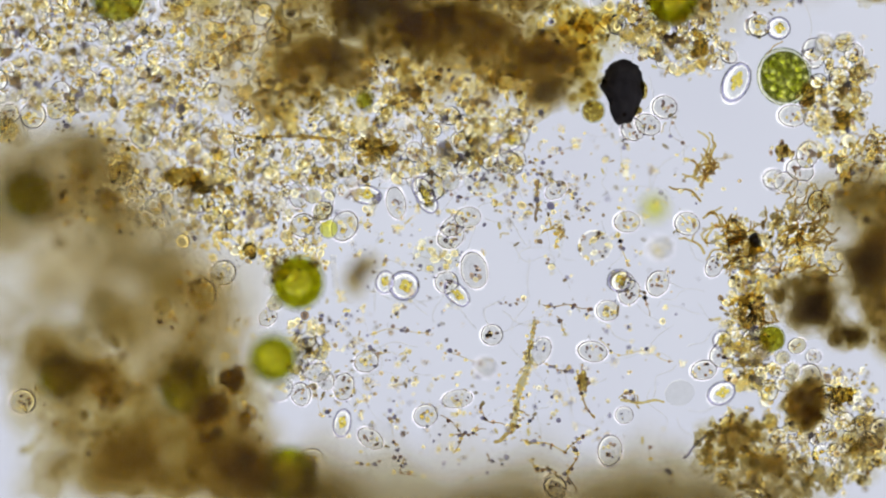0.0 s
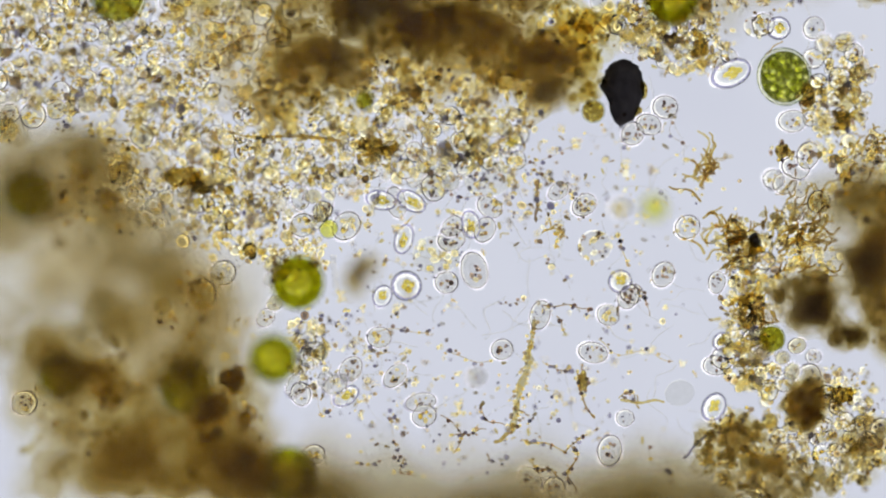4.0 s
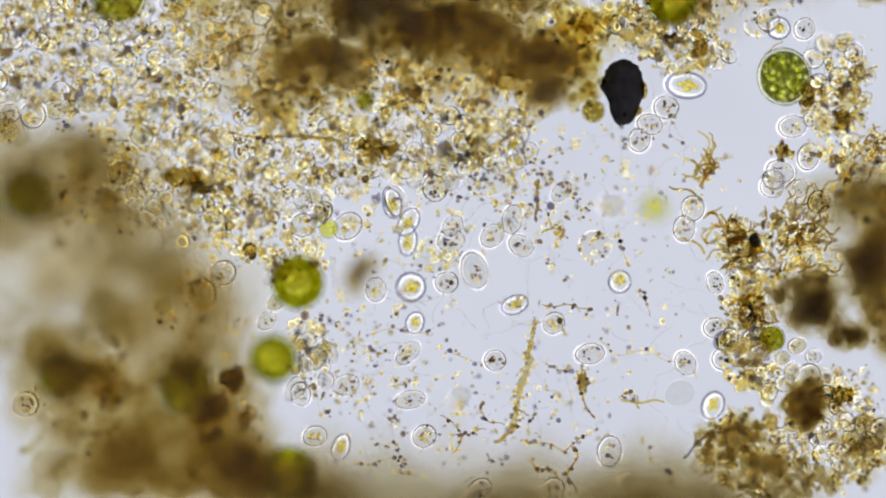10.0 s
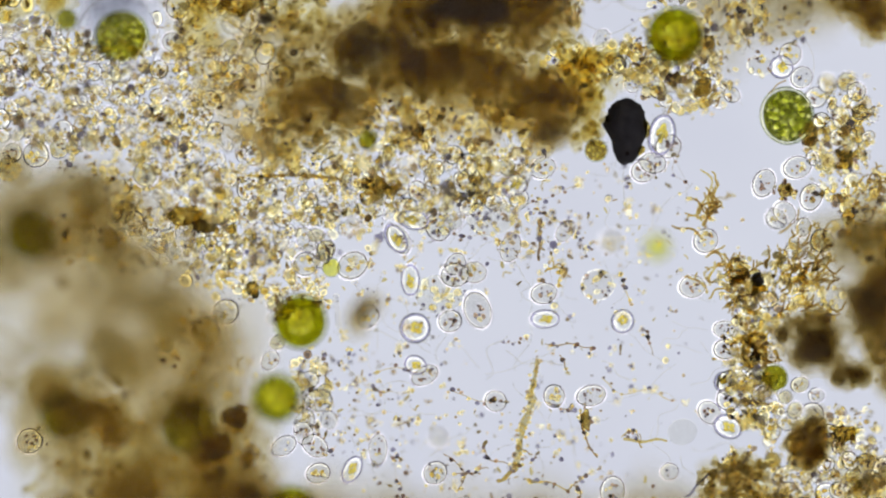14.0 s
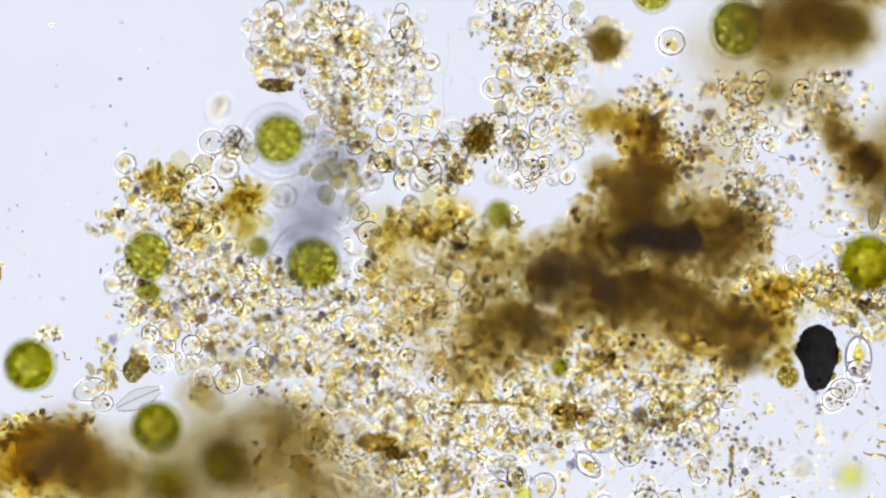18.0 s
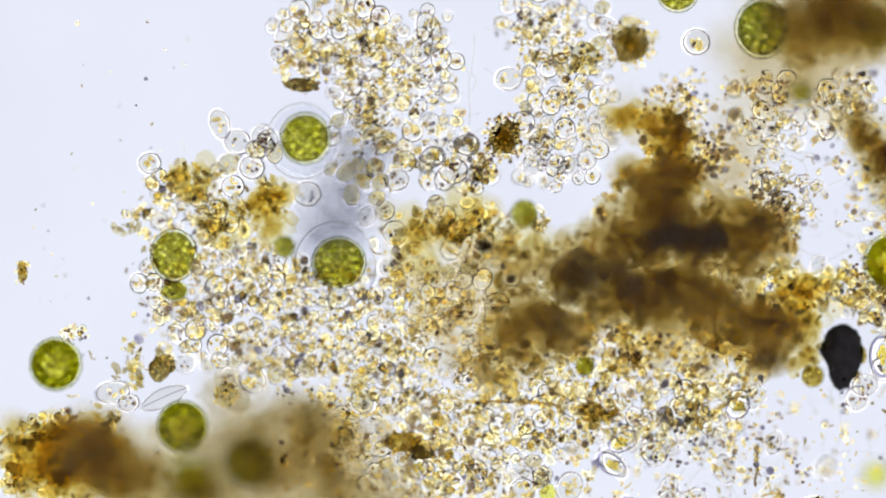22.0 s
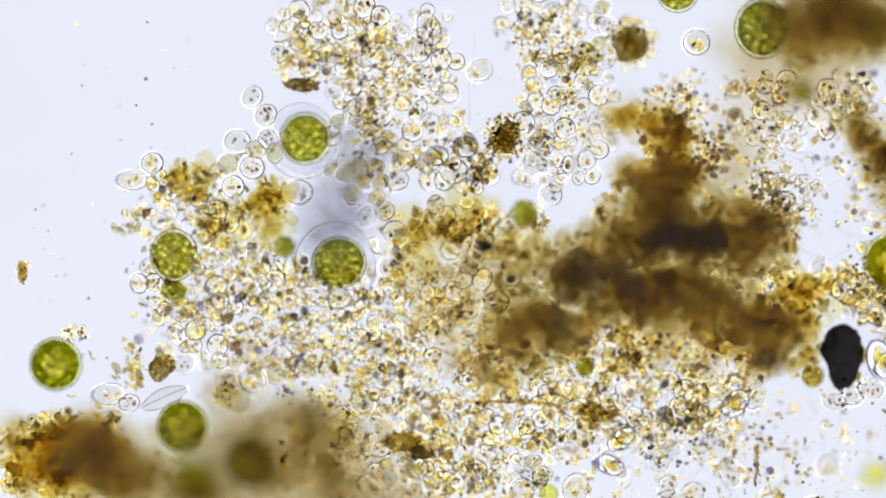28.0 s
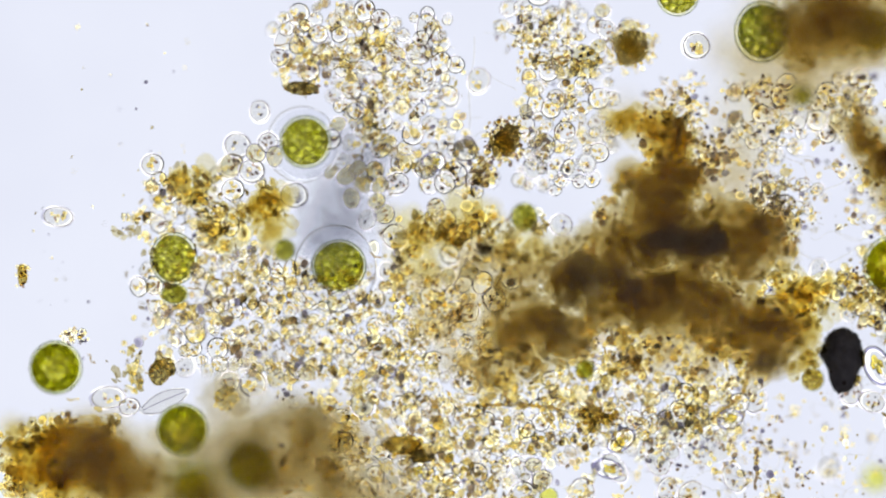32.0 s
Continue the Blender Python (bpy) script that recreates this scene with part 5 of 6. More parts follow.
DRIFTERS.append(cell(1265, 470, 38, 28, 60, "dots", 0, 30))
DRIFTERS.append(cell(1279, 695, 46, 34, 30, "yolk", 0.014, 31))
DRIFTERS.append(cell(1248, 655, 44, 32, 10, "dots", 0, 32))
DRIFTERS.append(cell(985, 862, 46, 33, -50, "dots", 0, 33))
DRIFTERS.append(cell(983, 862, 36, 34, 20, "dots", 0, 34))
DRIFTERS.append(cell(1122, 230, 40, 36, 0, "dots", 0, 35))
DRIFTERS.append(cell(1304, 143, 66, 40, 66, "yolk", 0.014, 36))
DRIFTERS.append(cell(1178, 190, 42, 38, 0, "dots", 0, 37))
DRIFTERS.append(cell(1405, 205, 48, 36, 0, "gold", 0, 38))
DRIFTERS.append(cell(1418, 302, 48, 36, -20, "dots", 0, 39))
DRIFTERS.append(cell(1393, 323, 40, 34, 0, "pale", 0, 40))
DRIFTERS.append(cell(1430, 272, 46, 36, 70, "dots", 0, 41))
DRIFTERS.append(cell(1440, 86, 38, 34, 60, "pale", 0, 42))
DRIFTERS.append(cell(1345, 45, 38, 36, 0, "gold", 0, 43))
DRIFTERS.append(cell(1092, 42, 32, 28, 60, "pale", 0, 44))
DRIFTERS.append(cell(42, 711, 42, 40, 0, "dots", 0, 45))
DRIFTERS.append(cell(475, 560, 34, 27, 50, "dots", 0, 46))
DRIFTERS.append(cell(1080, 795, 52, 40, 80, "dots", 0, 47))
DRIFTERS.append(cell(1106, 735, 30, 28, 0, "pale", 0, 48))
DRIFTERS.append(cell(545, 620, 46, 36, 60, "gold", 0.02, 49))
DRIFTERS.append(cell(500, 690, 44, 30, 40, "gold", 0.03, 50))
DRIFTERS.append(cell(562, 660, 44, 30, 0, "pale", 0.02, 51))
DRIFTERS.append(cell(755, 735, 40, 36, 20, "gold", 0, 52))
DRIFTERS.append(cell(905, 290, 44, 34, -30, "dots", 0, 53))
DRIFTERS.append(cell(860, 650, 34, 30, 0, "pale", 0.06, 54))
DRIFTERS.append(cell(1170, 440, 40, 34, 0, "gold", 0.08, 55))
use_view(True)
DRIFTERS.append(cell(445, 243, 36, 32, 35, "pale", 0, 56))
DRIFTERS.append(cell(431, 179, 50, 32, 35, "gold", 0, 57))
DRIFTERS.append(cell(464, 246, 38, 34, 55, "dots", 0.01, 58))
DRIFTERS.append(cell(279, 290, 36, 34, -25, "gold", 0.01, 59))
DRIFTERS.append(cell(918, 161, 42, 36, -25, "gold", 0, 60))
DRIFTERS.append(cell(760, 48, 62, 38, -97, "dots", 0, 61))
DRIFTERS.append(cell(750, 89, 42, 40, -25, "dots", 0, 62))
DRIFTERS.append(cell(978, 302, 36, 34, -25, "pale", 0, 63))
DRIFTERS.append(cell(1090, 831, 54, 32, -80, "dots", -0.01, 64))
DRIFTERS.append(cell(964, 835, 50, 25, -107, "dots", 0, 65))
DRIFTERS.append(cell(1375, 805, 40, 26, 35, "dots", 0, 66))
DRIFTERS.append(cell(1538, 691, 44, 34, -25, "dots", 0, 67))
DRIFTERS.append(cell(212, 696, 56, 36, -5, "gold", 0, 68))
DRIFTERS.append(cell(218, 707, 34, 28, -25, "dots", 0, 69))
DRIFTERS.append(cell(1154, 803, 46, 38, -85, "dots", 0, 70))
DRIFTERS.append(cell(1192, 869, 40, 30, 35, "dots", 0, 71))
DRIFTERS.append(cell(815, 312, 44, 42, -25, "dots", 0, 72))
DRIFTERS.append(cell(712, 283, 36, 34, -25, "gold", 0, 73))
DRIFTERS.append(cell(884, 534, 42, 36, 5, "dots", 0, 74))
DRIFTERS.append(cell(1243, 79, 44, 42, -25, "gold", 0.01, 75))
DRIFTERS.append(cell(917, 817, 44, 30, -85, "dots", 0, 76))
DRIFTERS.append(cell(547, 342, 46, 40, -25, "pale", 0.03, 77))
DRIFTERS.append(cell(951, 290, 38, 32, 45, "pale", 0, 78))
DRIFTERS.append(cell(818, 261, 30, 40, -25, "pale", 0, 79))
DRIFTERS.append(cell(1293, 719, 40, 32, 15, "yolk", 0.014, 80))
DRIFTERS.append(cell(1019, 289, 42, 36, -5, "dots", 0, 81))
DRIFTERS.append(cell(973, 252, 42, 40, -25, "dots", 0, 82))
DRIFTERS.append(cell(723, 294, 36, 34, -25, "gold", 0, 83))
DRIFTERS.append(cell(770, 278, 36, 30, -25, "yolk", 0.014, 84))
DRIFTERS.append(cell(857, 230, 40, 34, -25, "pale", 0.02, 85))


def go(x, y, z, turn):
    return pose(*at(x, y, z), 0, 0, turn)


def motions():
    use_view(False)
    walk(DRIFTERS[0], [(0, go(650, 345, 0.012, -10)), (3, go(674, 354, 0.012, -10)), (5.5, go(682, 364, 0.012, -20)), (6, go(687, 371, 0.012, -25)), (7, go(701, 374, 0.012, -75)), (8, go(705, 384, 0.012, -95)), (9, go(714, 395, 0.012, -110)), (10, go(722, 395, 0.012, -120)), (11.5, go(732, 350, 0.012, -150)), (13, go(728, 325, 0.012, -190)), (18, go(716, 315, 0.012, -170)), (32, go(708, 307, 0.012, -145))])
    walk(DRIFTERS[1], [(0, go(750, 340, 0.01, -60)), (2, go(742, 357, 0.01, -30)), (3, go(731, 357, 0.01, -30)), (6, go(729, 360, 0.01, -30)), (8, go(723, 360, 0.01, -35)), (8.5, go(719, 360, 0.01, -60)), (9, go(694, 363, 0.01, -82)), (11, go(695, 361, 0.01, -75)), (13, go(697, 357, 0.01, -62)), (18, go(696, 354, 0.01, -42)), (32, go(690, 356, 0.01, -17))])
    walk(DRIFTERS[2], [(0, go(810, 522, 0.016, -45)), (1, go(797, 512, 0.016, -60)), (2, go(756, 474, 0.016, -120)), (3, go(722, 429, 0.016, -150)), (3.5, go(714, 425, 0.016, -120)), (5.5, go(714, 428, 0.016, -95)), (6, go(726, 421, 0.016, -90)), (8, go(725, 426, 0.016, -96)), (9, go(723, 429, 0.016, -96)), (13, go(720, 429, 0.016, -92)), (18, go(730, 433, 0.016, -72)), (32, go(726, 445, 0.016, -47))])
    walk(DRIFTERS[3], [(0, go(611, 398, 0.01, 60)), (3, go(612, 399, 0.01, 50)), (6, go(620, 397, 0.01, 40)), (9, go(616, 398, 0.01, 40)), (13, go(621, 401, 0.01, 30)), (18, go(617, 391, 0.01, 50)), (32, go(640, 397, 0.01, 75))])
    walk(DRIFTERS[4], [(0, go(556, 412, 0, 60)), (6, go(564, 378, 0, 80)), (9, go(563, 378, 0, 85)), (13, go(561, 382, 0, 80)), (18, go(568, 379, 0, 100)), (32, go(552, 395, 0, 125))])
    walk(DRIFTERS[5], [(0, go(718, 506, 0.014, 0)), (6, go(724, 506, 0.014, 0)), (9, go(728, 507, 0.014, 10)), (13, go(733, 510, 0.014, 15)), (18, go(726, 514, 0.014, 35)), (32, go(737, 503, 0.014, 60))])
    walk(DRIFTERS[6], [(0, go(682, 498, 0.012, 80)), (1, go(674, 509, 0.012, 75)), (2, go(678, 516, 0.012, 70)), (3.5, go(674, 522, 0.012, 65)), (5.5, go(698, 530, 0.012, 60)), (6, go(700, 535, 0.012, 60)), (7, go(714, 543, 0.012, 80)), (8, go(723, 556, 0.012, 90)), (9, go(726, 564, 0.012, 88)), (10, go(735, 570, 0.012, 70)), (11, go(740, 583, 0.012, 30)), (12, go(720, 579, 0.012, -10)), (13, go(730, 579, 0.012, -25)), (18, go(734, 569, 0.012, -5)), (32, go(747, 589, 0.012, 20))])
    walk(DRIFTERS[7], [(0, go(650, 640, 0, 20)), (1.5, go(660, 610, 0, 10)), (3, go(667, 596, 0, 0)), (3.5, go(671, 594, 0, 0)), (5.5, go(676, 615, 0, 20)), (6, go(688, 613, 0, 20)), (7, go(711, 587, 0, 30)), (8, go(692, 574, 0, 50)), (8.5, go(681, 556, 0, 70)), (9, go(677, 540, 0, 80)), (10, go(665, 511, 0, 90)), (11, go(646, 497, 0, 80)), (13, go(648, 491, 0, 60)), (18, go(638, 488, 0, 80)), (32, go(637, 481, 0, 105))])
    walk(DRIFTERS[8], [(0, go(840, 482, -0.01, -75)), (13, go(841, 483, -0.01, -72)), (18, go(842, 487, -0.01, -52)), (32, go(843, 490, -0.01, -27))])
    walk(DRIFTERS[9], [(0, go(792, 500, 0, 0)), (13, go(792, 500, 0, 10)), (18, go(804, 490, 0, 30)), (32, go(807, 487, 0, 55))])
    walk(DRIFTERS[10], [(0, go(800, 418, 0, 30)), (6, go(801, 425, 0, 20)), (9, go(800, 426, 0, 20)), (13, go(802, 420, 0, 0)), (18, go(800, 417, 0, 20)), (32, go(789, 424, 0, 45))])
    walk(DRIFTERS[11], [(0, go(830, 385, 0.005, 10)), (1, go(836, 380, 0.005, 20)), (2, go(846, 396, 0.005, 40)), (3, go(840, 414, 0.005, 60)), (3.5, go(852, 404, 0.005, 60)), (5.5, go(868, 410, 0.005, 60)), (6, go(880, 404, 0.005, 65)), (7, go(879, 429, 0.005, 80)), (8, go(872, 423, 0.005, 85)), (9, go(890, 417, 0.005, 70)), (10, go(873, 416, 0.005, 45)), (11, go(847, 414, 0.005, 20)), (12, go(836, 414, 0.005, 5)), (13, go(834, 413, 0.005, 0)), (18, go(843, 417, 0.005, 20)), (32, go(834, 397, 0.005, 45))])
    walk(DRIFTERS[12], [(0, go(957, 620, 0, 60)), (0.5, go(957, 612, 0, 60)), (1, go(960, 599, 0, 60)), (3.5, go(958, 585, 0, 70)), (4.6, go(955, 480, 0, 80)), (5.5, go(952, 388, 0, 82)), (6, go(931, 408, 0, 84)), (7, go(931, 402, 0, 70)), (8, go(936, 411, 0, 20)), (9, go(928, 402, 0, -75)), (10, go(906, 391, 0, -100)), (11, go(881, 373, 0, -110)), (13, go(898, 373, 0, -110)), (18, go(893, 363, 0, -90)), (32, go(911, 374, 0, -65))])
    walk(DRIFTERS[13], [(0, go(757, 357, 0.014, -55)), (1, go(767, 360, 0.014, -100)), (2, go(797, 369, 0.014, -120)), (3, go(814, 382, 0.014, -75)), (3.5, go(824, 390, 0.014, -70)), (5.5, go(864, 422, 0.014, -110)), (6, go(877, 424, 0.014, -110)), (7, go(901, 454, 0.014, -100)), (8, go(905, 498, 0.014, -40)), (8.5, go(902, 518, 0.014, -10)), (9, go(899, 512, 0.014, -14)), (10, go(913, 539, 0.014, 20)), (11, go(919, 490, 0.014, 5)), (12, go(960, 496, 0.014, 0)), (13, go(961, 496, 0.014, 0)), (18, go(967, 493, 0.014, 20)), (32, go(946, 514, 0.014, 45))])
    walk(DRIFTERS[14], [(0, go(658, 778, 0, -35)), (1, go(664, 776, 0, -30)), (3, go(690, 700, 0, 30)), (5.5, go(711, 638, 0, 50)), (7, go(714, 635, 0, 50)), (9, go(720, 628, 0, 48)), (10, go(724, 623, 0, 45)), (10.9, go(735, 614, 0, 30)), (13, go(750, 594, 0, 25)), (18, go(742, 598, 0, 45)), (32, go(748, 592, 0, 70))])
    walk(DRIFTERS[15], [(0, go(812, 706, 0, 10)), (3, go(770, 712, 0, 10)), (5.5, go(728, 710, 0, 10)), (8, go(730, 706, 0, 12)), (9, go(730, 708, 0, 12)), (10, go(729, 707, 0, 10)), (10.5, go(720, 709, 0, 10)), (11, go(697, 710, 0, 30)), (12, go(672, 716, 0, 60)), (13, go(664, 725, 0, 78)), (18, go(667, 715, 0, 98)), (32, go(675, 740, 0, 123))])
    walk(DRIFTERS[16], [(0, go(609, 682, 0, 80)), (3, go(618, 660, 0, 60)), (5.5, go(625, 645, 0, 40)), (7, go(617, 654, 0, 30)), (9, go(616, 668, 0, 18)), (10.5, go(609, 689, 0, 10)), (13, go(560, 722, 0, -35)), (18, go(549, 719, 0, -15)), (32, go(543, 717, 0, 10))])
    walk(DRIFTERS[17], [(0, go(606, 747, 0.014, 80)), (4, go(614, 700, 0.014, 30)), (6, go(612, 690, 0.014, 0)), (7.8, go(584, 744, 0.014, 60)), (9, go(599, 762, 0.014, 75)), (10, go(604, 790, 0.014, 70)), (11, go(610, 800, 0.014, 60)), (12, go(619, 773, 0.014, 60)), (13, go(619, 760, 0.014, 60)), (18, go(619, 764, 0.014, 80)), (32, go(615, 772, 0.014, 105))])
    walk(DRIFTERS[18], [(0, go(552, 812, 0, 20)), (5, go(556, 799, 0, 30)), (6, go(556, 776, 0, 60)), (7, go(559, 772, 0, 20)), (13, go(559, 770, 0, 15)), (18, go(570, 760, 0, 35)), (32, go(568, 762, 0, 60))])
    walk(DRIFTERS[19], [(0, go(872, 593, 0, 0)), (1, go(871, 593, 0, 0)), (2, go(879, 596, 0, 10)), (3.5, go(890, 612, 0, 20)), (5.5, go(890, 632, 0, 20)), (9, go(880, 637, 0, 0)), (13, go(874, 642, 0, -20)), (18, go(871, 639, 0, 0)), (32, go(855, 651, 0, 25))])
    walk(DRIFTERS[20], [(0, go(1077, 550, 0, 0)), (6, go(1078, 560, 0, -30)), (7.5, go(1040, 556, 0, -10)), (9, go(998, 545, 0, 10)), (9.6, go(988, 556, 0, 30)), (11.5, go(966, 624, 0, 80)), (13, go(972, 630, 0, 85)), (18, go(980, 634, 0, 105)), (32, go(966, 619, 0, 130))])
    walk(DRIFTERS[21], [(0, go(1051, 623, 0, -10)), (6, go(1052, 625, 0, -12)), (9, go(1048, 625, 0, 5)), (13, go(1045, 632, 0, 10)), (18, go(1039, 622, 0, 30)), (32, go(1052, 638, 0, 55))])
    walk(DRIFTERS[22], [(0, go(1098, 496, 0.014, 20)), (6, go(1099, 497, 0.014, 60)), (9, go(1097, 497, 0.014, 80)), (13, go(1097, 498, 0.014, 80)), (18, go(1102, 495, 0.014, 100)), (32, go(1117, 484, 0.014, 125))])
    walk(DRIFTERS[23], [(0, go(1112, 393, 0, 0)), (1, go(1113, 392, 0, 0)), (2, go(1101, 392, 0, 10)), (3.5, go(1060, 372, 0, 30)), (5, go(990, 348, 0, 60)), (5.5, go(978, 344, 0, 75)), (6, go(966, 328, 0, 85)), (8, go(950, 298, 0, 60)), (10, go(933, 270, 0, 30)), (11.5, go(915, 262, 0, 10)), (12.5, go(925, 250, 0, 10)), (13, go(930, 247, 0, 10)), (14, go(958, 228, 0, 20)), (18, go(949, 232, 0, 40)), (32, go(950, 231, 0, 65))])
    walk(DRIFTERS[24], [(0, go(1115, 516, 0, 60)), (3.5, go(1113, 520, 0, 60)), (5.5, go(1112, 560, 0, 70)), (6, go(1123, 578, 0, 75)), (7, go(1138, 590, 0, 60)), (8, go(1174, 606, 0, 70)), (9, go(1193, 642, 0, -70)), (10, go(1214, 645, 0, -60)), (11, go(1227, 652, 0, -40)), (12, go(1239, 658, 0, -40)), (13, go(1251, 664, 0, -50)), (18, go(1253, 654, 0, -30)), (32, go(1256, 647, 0, -5))])
    walk(DRIFTERS[25], [(0, go(1105, 500, 0, 0)), (4, go(1120, 520, 0, 0)), (6, go(1137, 530, 0, -10)), (7.7, go(1172, 551, 0, -20)), (8.3, go(1195, 562, 0, -30)), (9, go(1230, 582, 0, -20)), (9.6, go(1256, 584, 0, 0)), (11, go(1275, 560, 0, 0)), (13, go(1281, 550, 0, 0)), (18, go(1269, 547, 0, 20)), (32, go(1299, 550, 0, 45))])
    walk(DRIFTERS[26], [(0, go(1165, 500, 0, 60)), (5.5, go(1180, 480, 0, 60)), (6, go(1183, 474, 0, 60)), (6.5, go(1190, 452, 0, 60)), (7.5, go(1207, 436, 0, 50)), (8.5, go(1215, 416, 0, 60)), (9, go(1214, 412, 0, 70)), (10.5, go(1211, 400, 0, 80)), (11, go(1212, 412, 0, 60)), (11.6, go(1225, 433, 0, 20)), (13, go(1223, 438, 0, 5)), (18, go(1222, 442, 0, 25)), (32, go(1213, 455, 0, 50))])
    walk(DRIFTERS[27], [(0, go(1218, 397, 0, -20)), (6, go(1219, 402, 0, 50)), (9, go(1221, 386, 0, 80)), (11, go(1235, 356, 0, 70)), (13, go(1243, 357, 0, 40)), (18, go(1253, 347, 0, 60)), (32, go(1246, 354, 0, 85))])
    walk(DRIFTERS[28], [(0, go(1278, 600, 0.014, 60)), (6, go(1278, 604, 0.014, 60)), (9, go(1280, 600, 0.014, 60)), (13, go(1276, 605, 0.014, 70)), (18, go(1272, 602, 0.014, 90)), (32, go(1292, 619, 0.014, 115))])
    walk(DRIFTERS[29], [(0, go(1279, 630, 0, 10)), (6, go(1283, 634, 0, 20)), (9, go(1283, 635, 0, 10)), (13, go(1285, 636, 0, 10)), (18, go(1292, 640, 0, 30)), (32, go(1273, 630, 0, 55))])
    walk(DRIFTERS[30], [(0, go(1265, 470, 0, 60)), (1.5, go(1263, 500, 0, 70)), (3, go(1267, 498, 0, 80)), (6, go(1270, 498, 0, 80)), (9, go(1268, 500, 0, -75)), (11, go(1264, 504, 0, -60)), (12, go(1262, 504, 0, -40)), (13, go(1280, 515, 0, -10)), (18, go(1273, 505, 0, 10)), (32, go(1281, 526, 0, 35))])
    walk(DRIFTERS[31], [(0, go(1279, 695, 0.014, 30)), (1, go(1270, 708, 0.014, 50)), (2, go(1265, 716, 0.014, 60)), (6, go(1264, 719, 0.014, 65)), (9, go(1262, 719, 0.014, 75)), (10.5, go(1264, 712, 0.014, 60)), (13, go(1283, 689, 0.014, -30)), (18, go(1287, 686, 0.014, -10)), (32, go(1297, 680, 0.014, 15))])
    walk(DRIFTERS[32], [(0, go(1248, 655, 0, 10)), (1, go(1250, 655, 0, 0)), (3.5, go(1265, 652, 0, -10)), (6, go(1285, 610, 0, 70)), (9, go(1290, 600, 0, 70)), (13, go(1287, 606, 0, 80)), (18, go(1277, 610, 0, 100)), (32, go(1273, 614, 0, 125))])
    walk(DRIFTERS[33], [(0, go(985, 862, 0, -50)), (4, go(940, 850, 0, -50)), (6, go(920, 845, 0, -60)), (7.3, go(914, 842, 0, -60)), (8, go(910, 845, 0, 60)), (9, go(895, 862, 0, 60)), (10, go(850, 866, 0, 40)), (13, go(697, 852, 0, 70)), (18, go(698, 842, 0, 90)), (32, go(696, 840, 0, 115))])
    walk(DRIFTERS[34], [(0, go(983, 862, 0, 20)), (13, go(981, 864, 0, 10)), (18, go(993, 861, 0, 30)), (32, go(993, 869, 0, 55))])
    walk(DRIFTERS[35], [(0, go(1122, 230, 0, 0)), (2, go(1124, 232, 0, 20)), (3.5, go(1121, 234, 0, 40)), (6, go(1125, 242, 0, 80)), (9, go(1129, 244, 0, 80)), (10, go(1132, 246, 0, 80)), (12, go(1133, 238, 0, 50)), (13, go(1135, 233, 0, 20)), (18, go(1133, 237, 0, 40)), (32, go(1119, 218, 0, 65))])
    walk(DRIFTERS[36], [(0, go(1304, 143, 0.014, 66)), (1, go(1305, 139, 0.014, 60)), (3, go(1300, 132, 0.014, 40)), (5, go(1295, 127, 0.014, 10)), (6, go(1293, 127, 0.014, 5)), (7, go(1250, 148, 0.014, 0)), (8, go(1224, 153, 0.014, -5)), (9, go(1220, 155, 0.014, -8)), (10.6, go(1212, 150, 0.014, 0)), (13, go(1166, 168, 0.014, 70)), (18, go(1175, 158, 0.014, 90)), (32, go(1163, 170, 0.014, 115))])
    walk(DRIFTERS[37], [(0, go(1178, 190, 0, 0)), (13, go(1181, 190, 0, 10)), (18, go(1176, 187, 0, 30)), (32, go(1191, 172, 0, 55))])
    walk(DRIFTERS[38], [(0, go(1405, 205, 0, 0)), (9, go(1405, 223, 0, 5)), (13, go(1407, 226, 0, 10)), (18, go(1413, 230, 0, 30)), (32, go(1389, 225, 0, 55))])
    walk(DRIFTERS[39], [(0, go(1418, 302, 0, -20)), (5.5, go(1405, 298, 0, -20)), (9, go(1388, 305, 0, -20)), (11, go(1374, 303, 0, -10)), (12, go(1359, 296, 0, 20)), (12.5, go(1352, 280, 0, 50)), (13, go(1350, 258, 0, 60)), (18, go(1342, 248, 0, 80)), (32, go(1345, 274, 0, 105))])
    walk(DRIFTERS[40], [(0, go(1393, 323, 0, 0)), (5.5, go(1388, 326, 0, 10)), (7, go(1376, 327, 0, 20)), (9, go(1370, 330, 0, 0)), (11.5, go(1366, 334, 0, -20)), (12, go(1378, 326, 0, -20)), (13, go(1385, 310, 0, -40)), (18, go(1388, 307, 0, -20)), (32, go(1393, 306, 0, 5))])
    walk(DRIFTERS[41], [(0, go(1430, 272, 0, 70)), (13, go(1432, 277, 0, 70)), (18, go(1421, 281, 0, 90)), (32, go(1412, 290, 0, 115))])
    walk(DRIFTERS[42], [(0, go(1440, 86, 0, 60)), (3, go(1442, 60, 0, 60)), (6, go(1438, 33, 0, 60)), (9, go(1430, 40, 0, 60)), (11, go(1420, 60, 0, 40)), (13, go(1415, 68, 0, 40)), (18, go(1415, 58, 0, 60)), (32, go(1408, 61, 0, 85))])
    walk(DRIFTERS[43], [(0, go(1345, 45, 0, 0)), (6, go(1355, 42, 0, 0)), (9, go(1356, 38, 0, 0)), (13, go(1389, 27, 0, 60)), (18, go(1400, 24, 0, 80)), (32, go(1395, 37, 0, 105))])
    walk(DRIFTERS[44], [(0, go(1092, 42, 0, 60)), (13, go(1088, 46, 0, 70)), (18, go(1085, 50, 0, 90)), (32, go(1107, 36, 0, 115))])
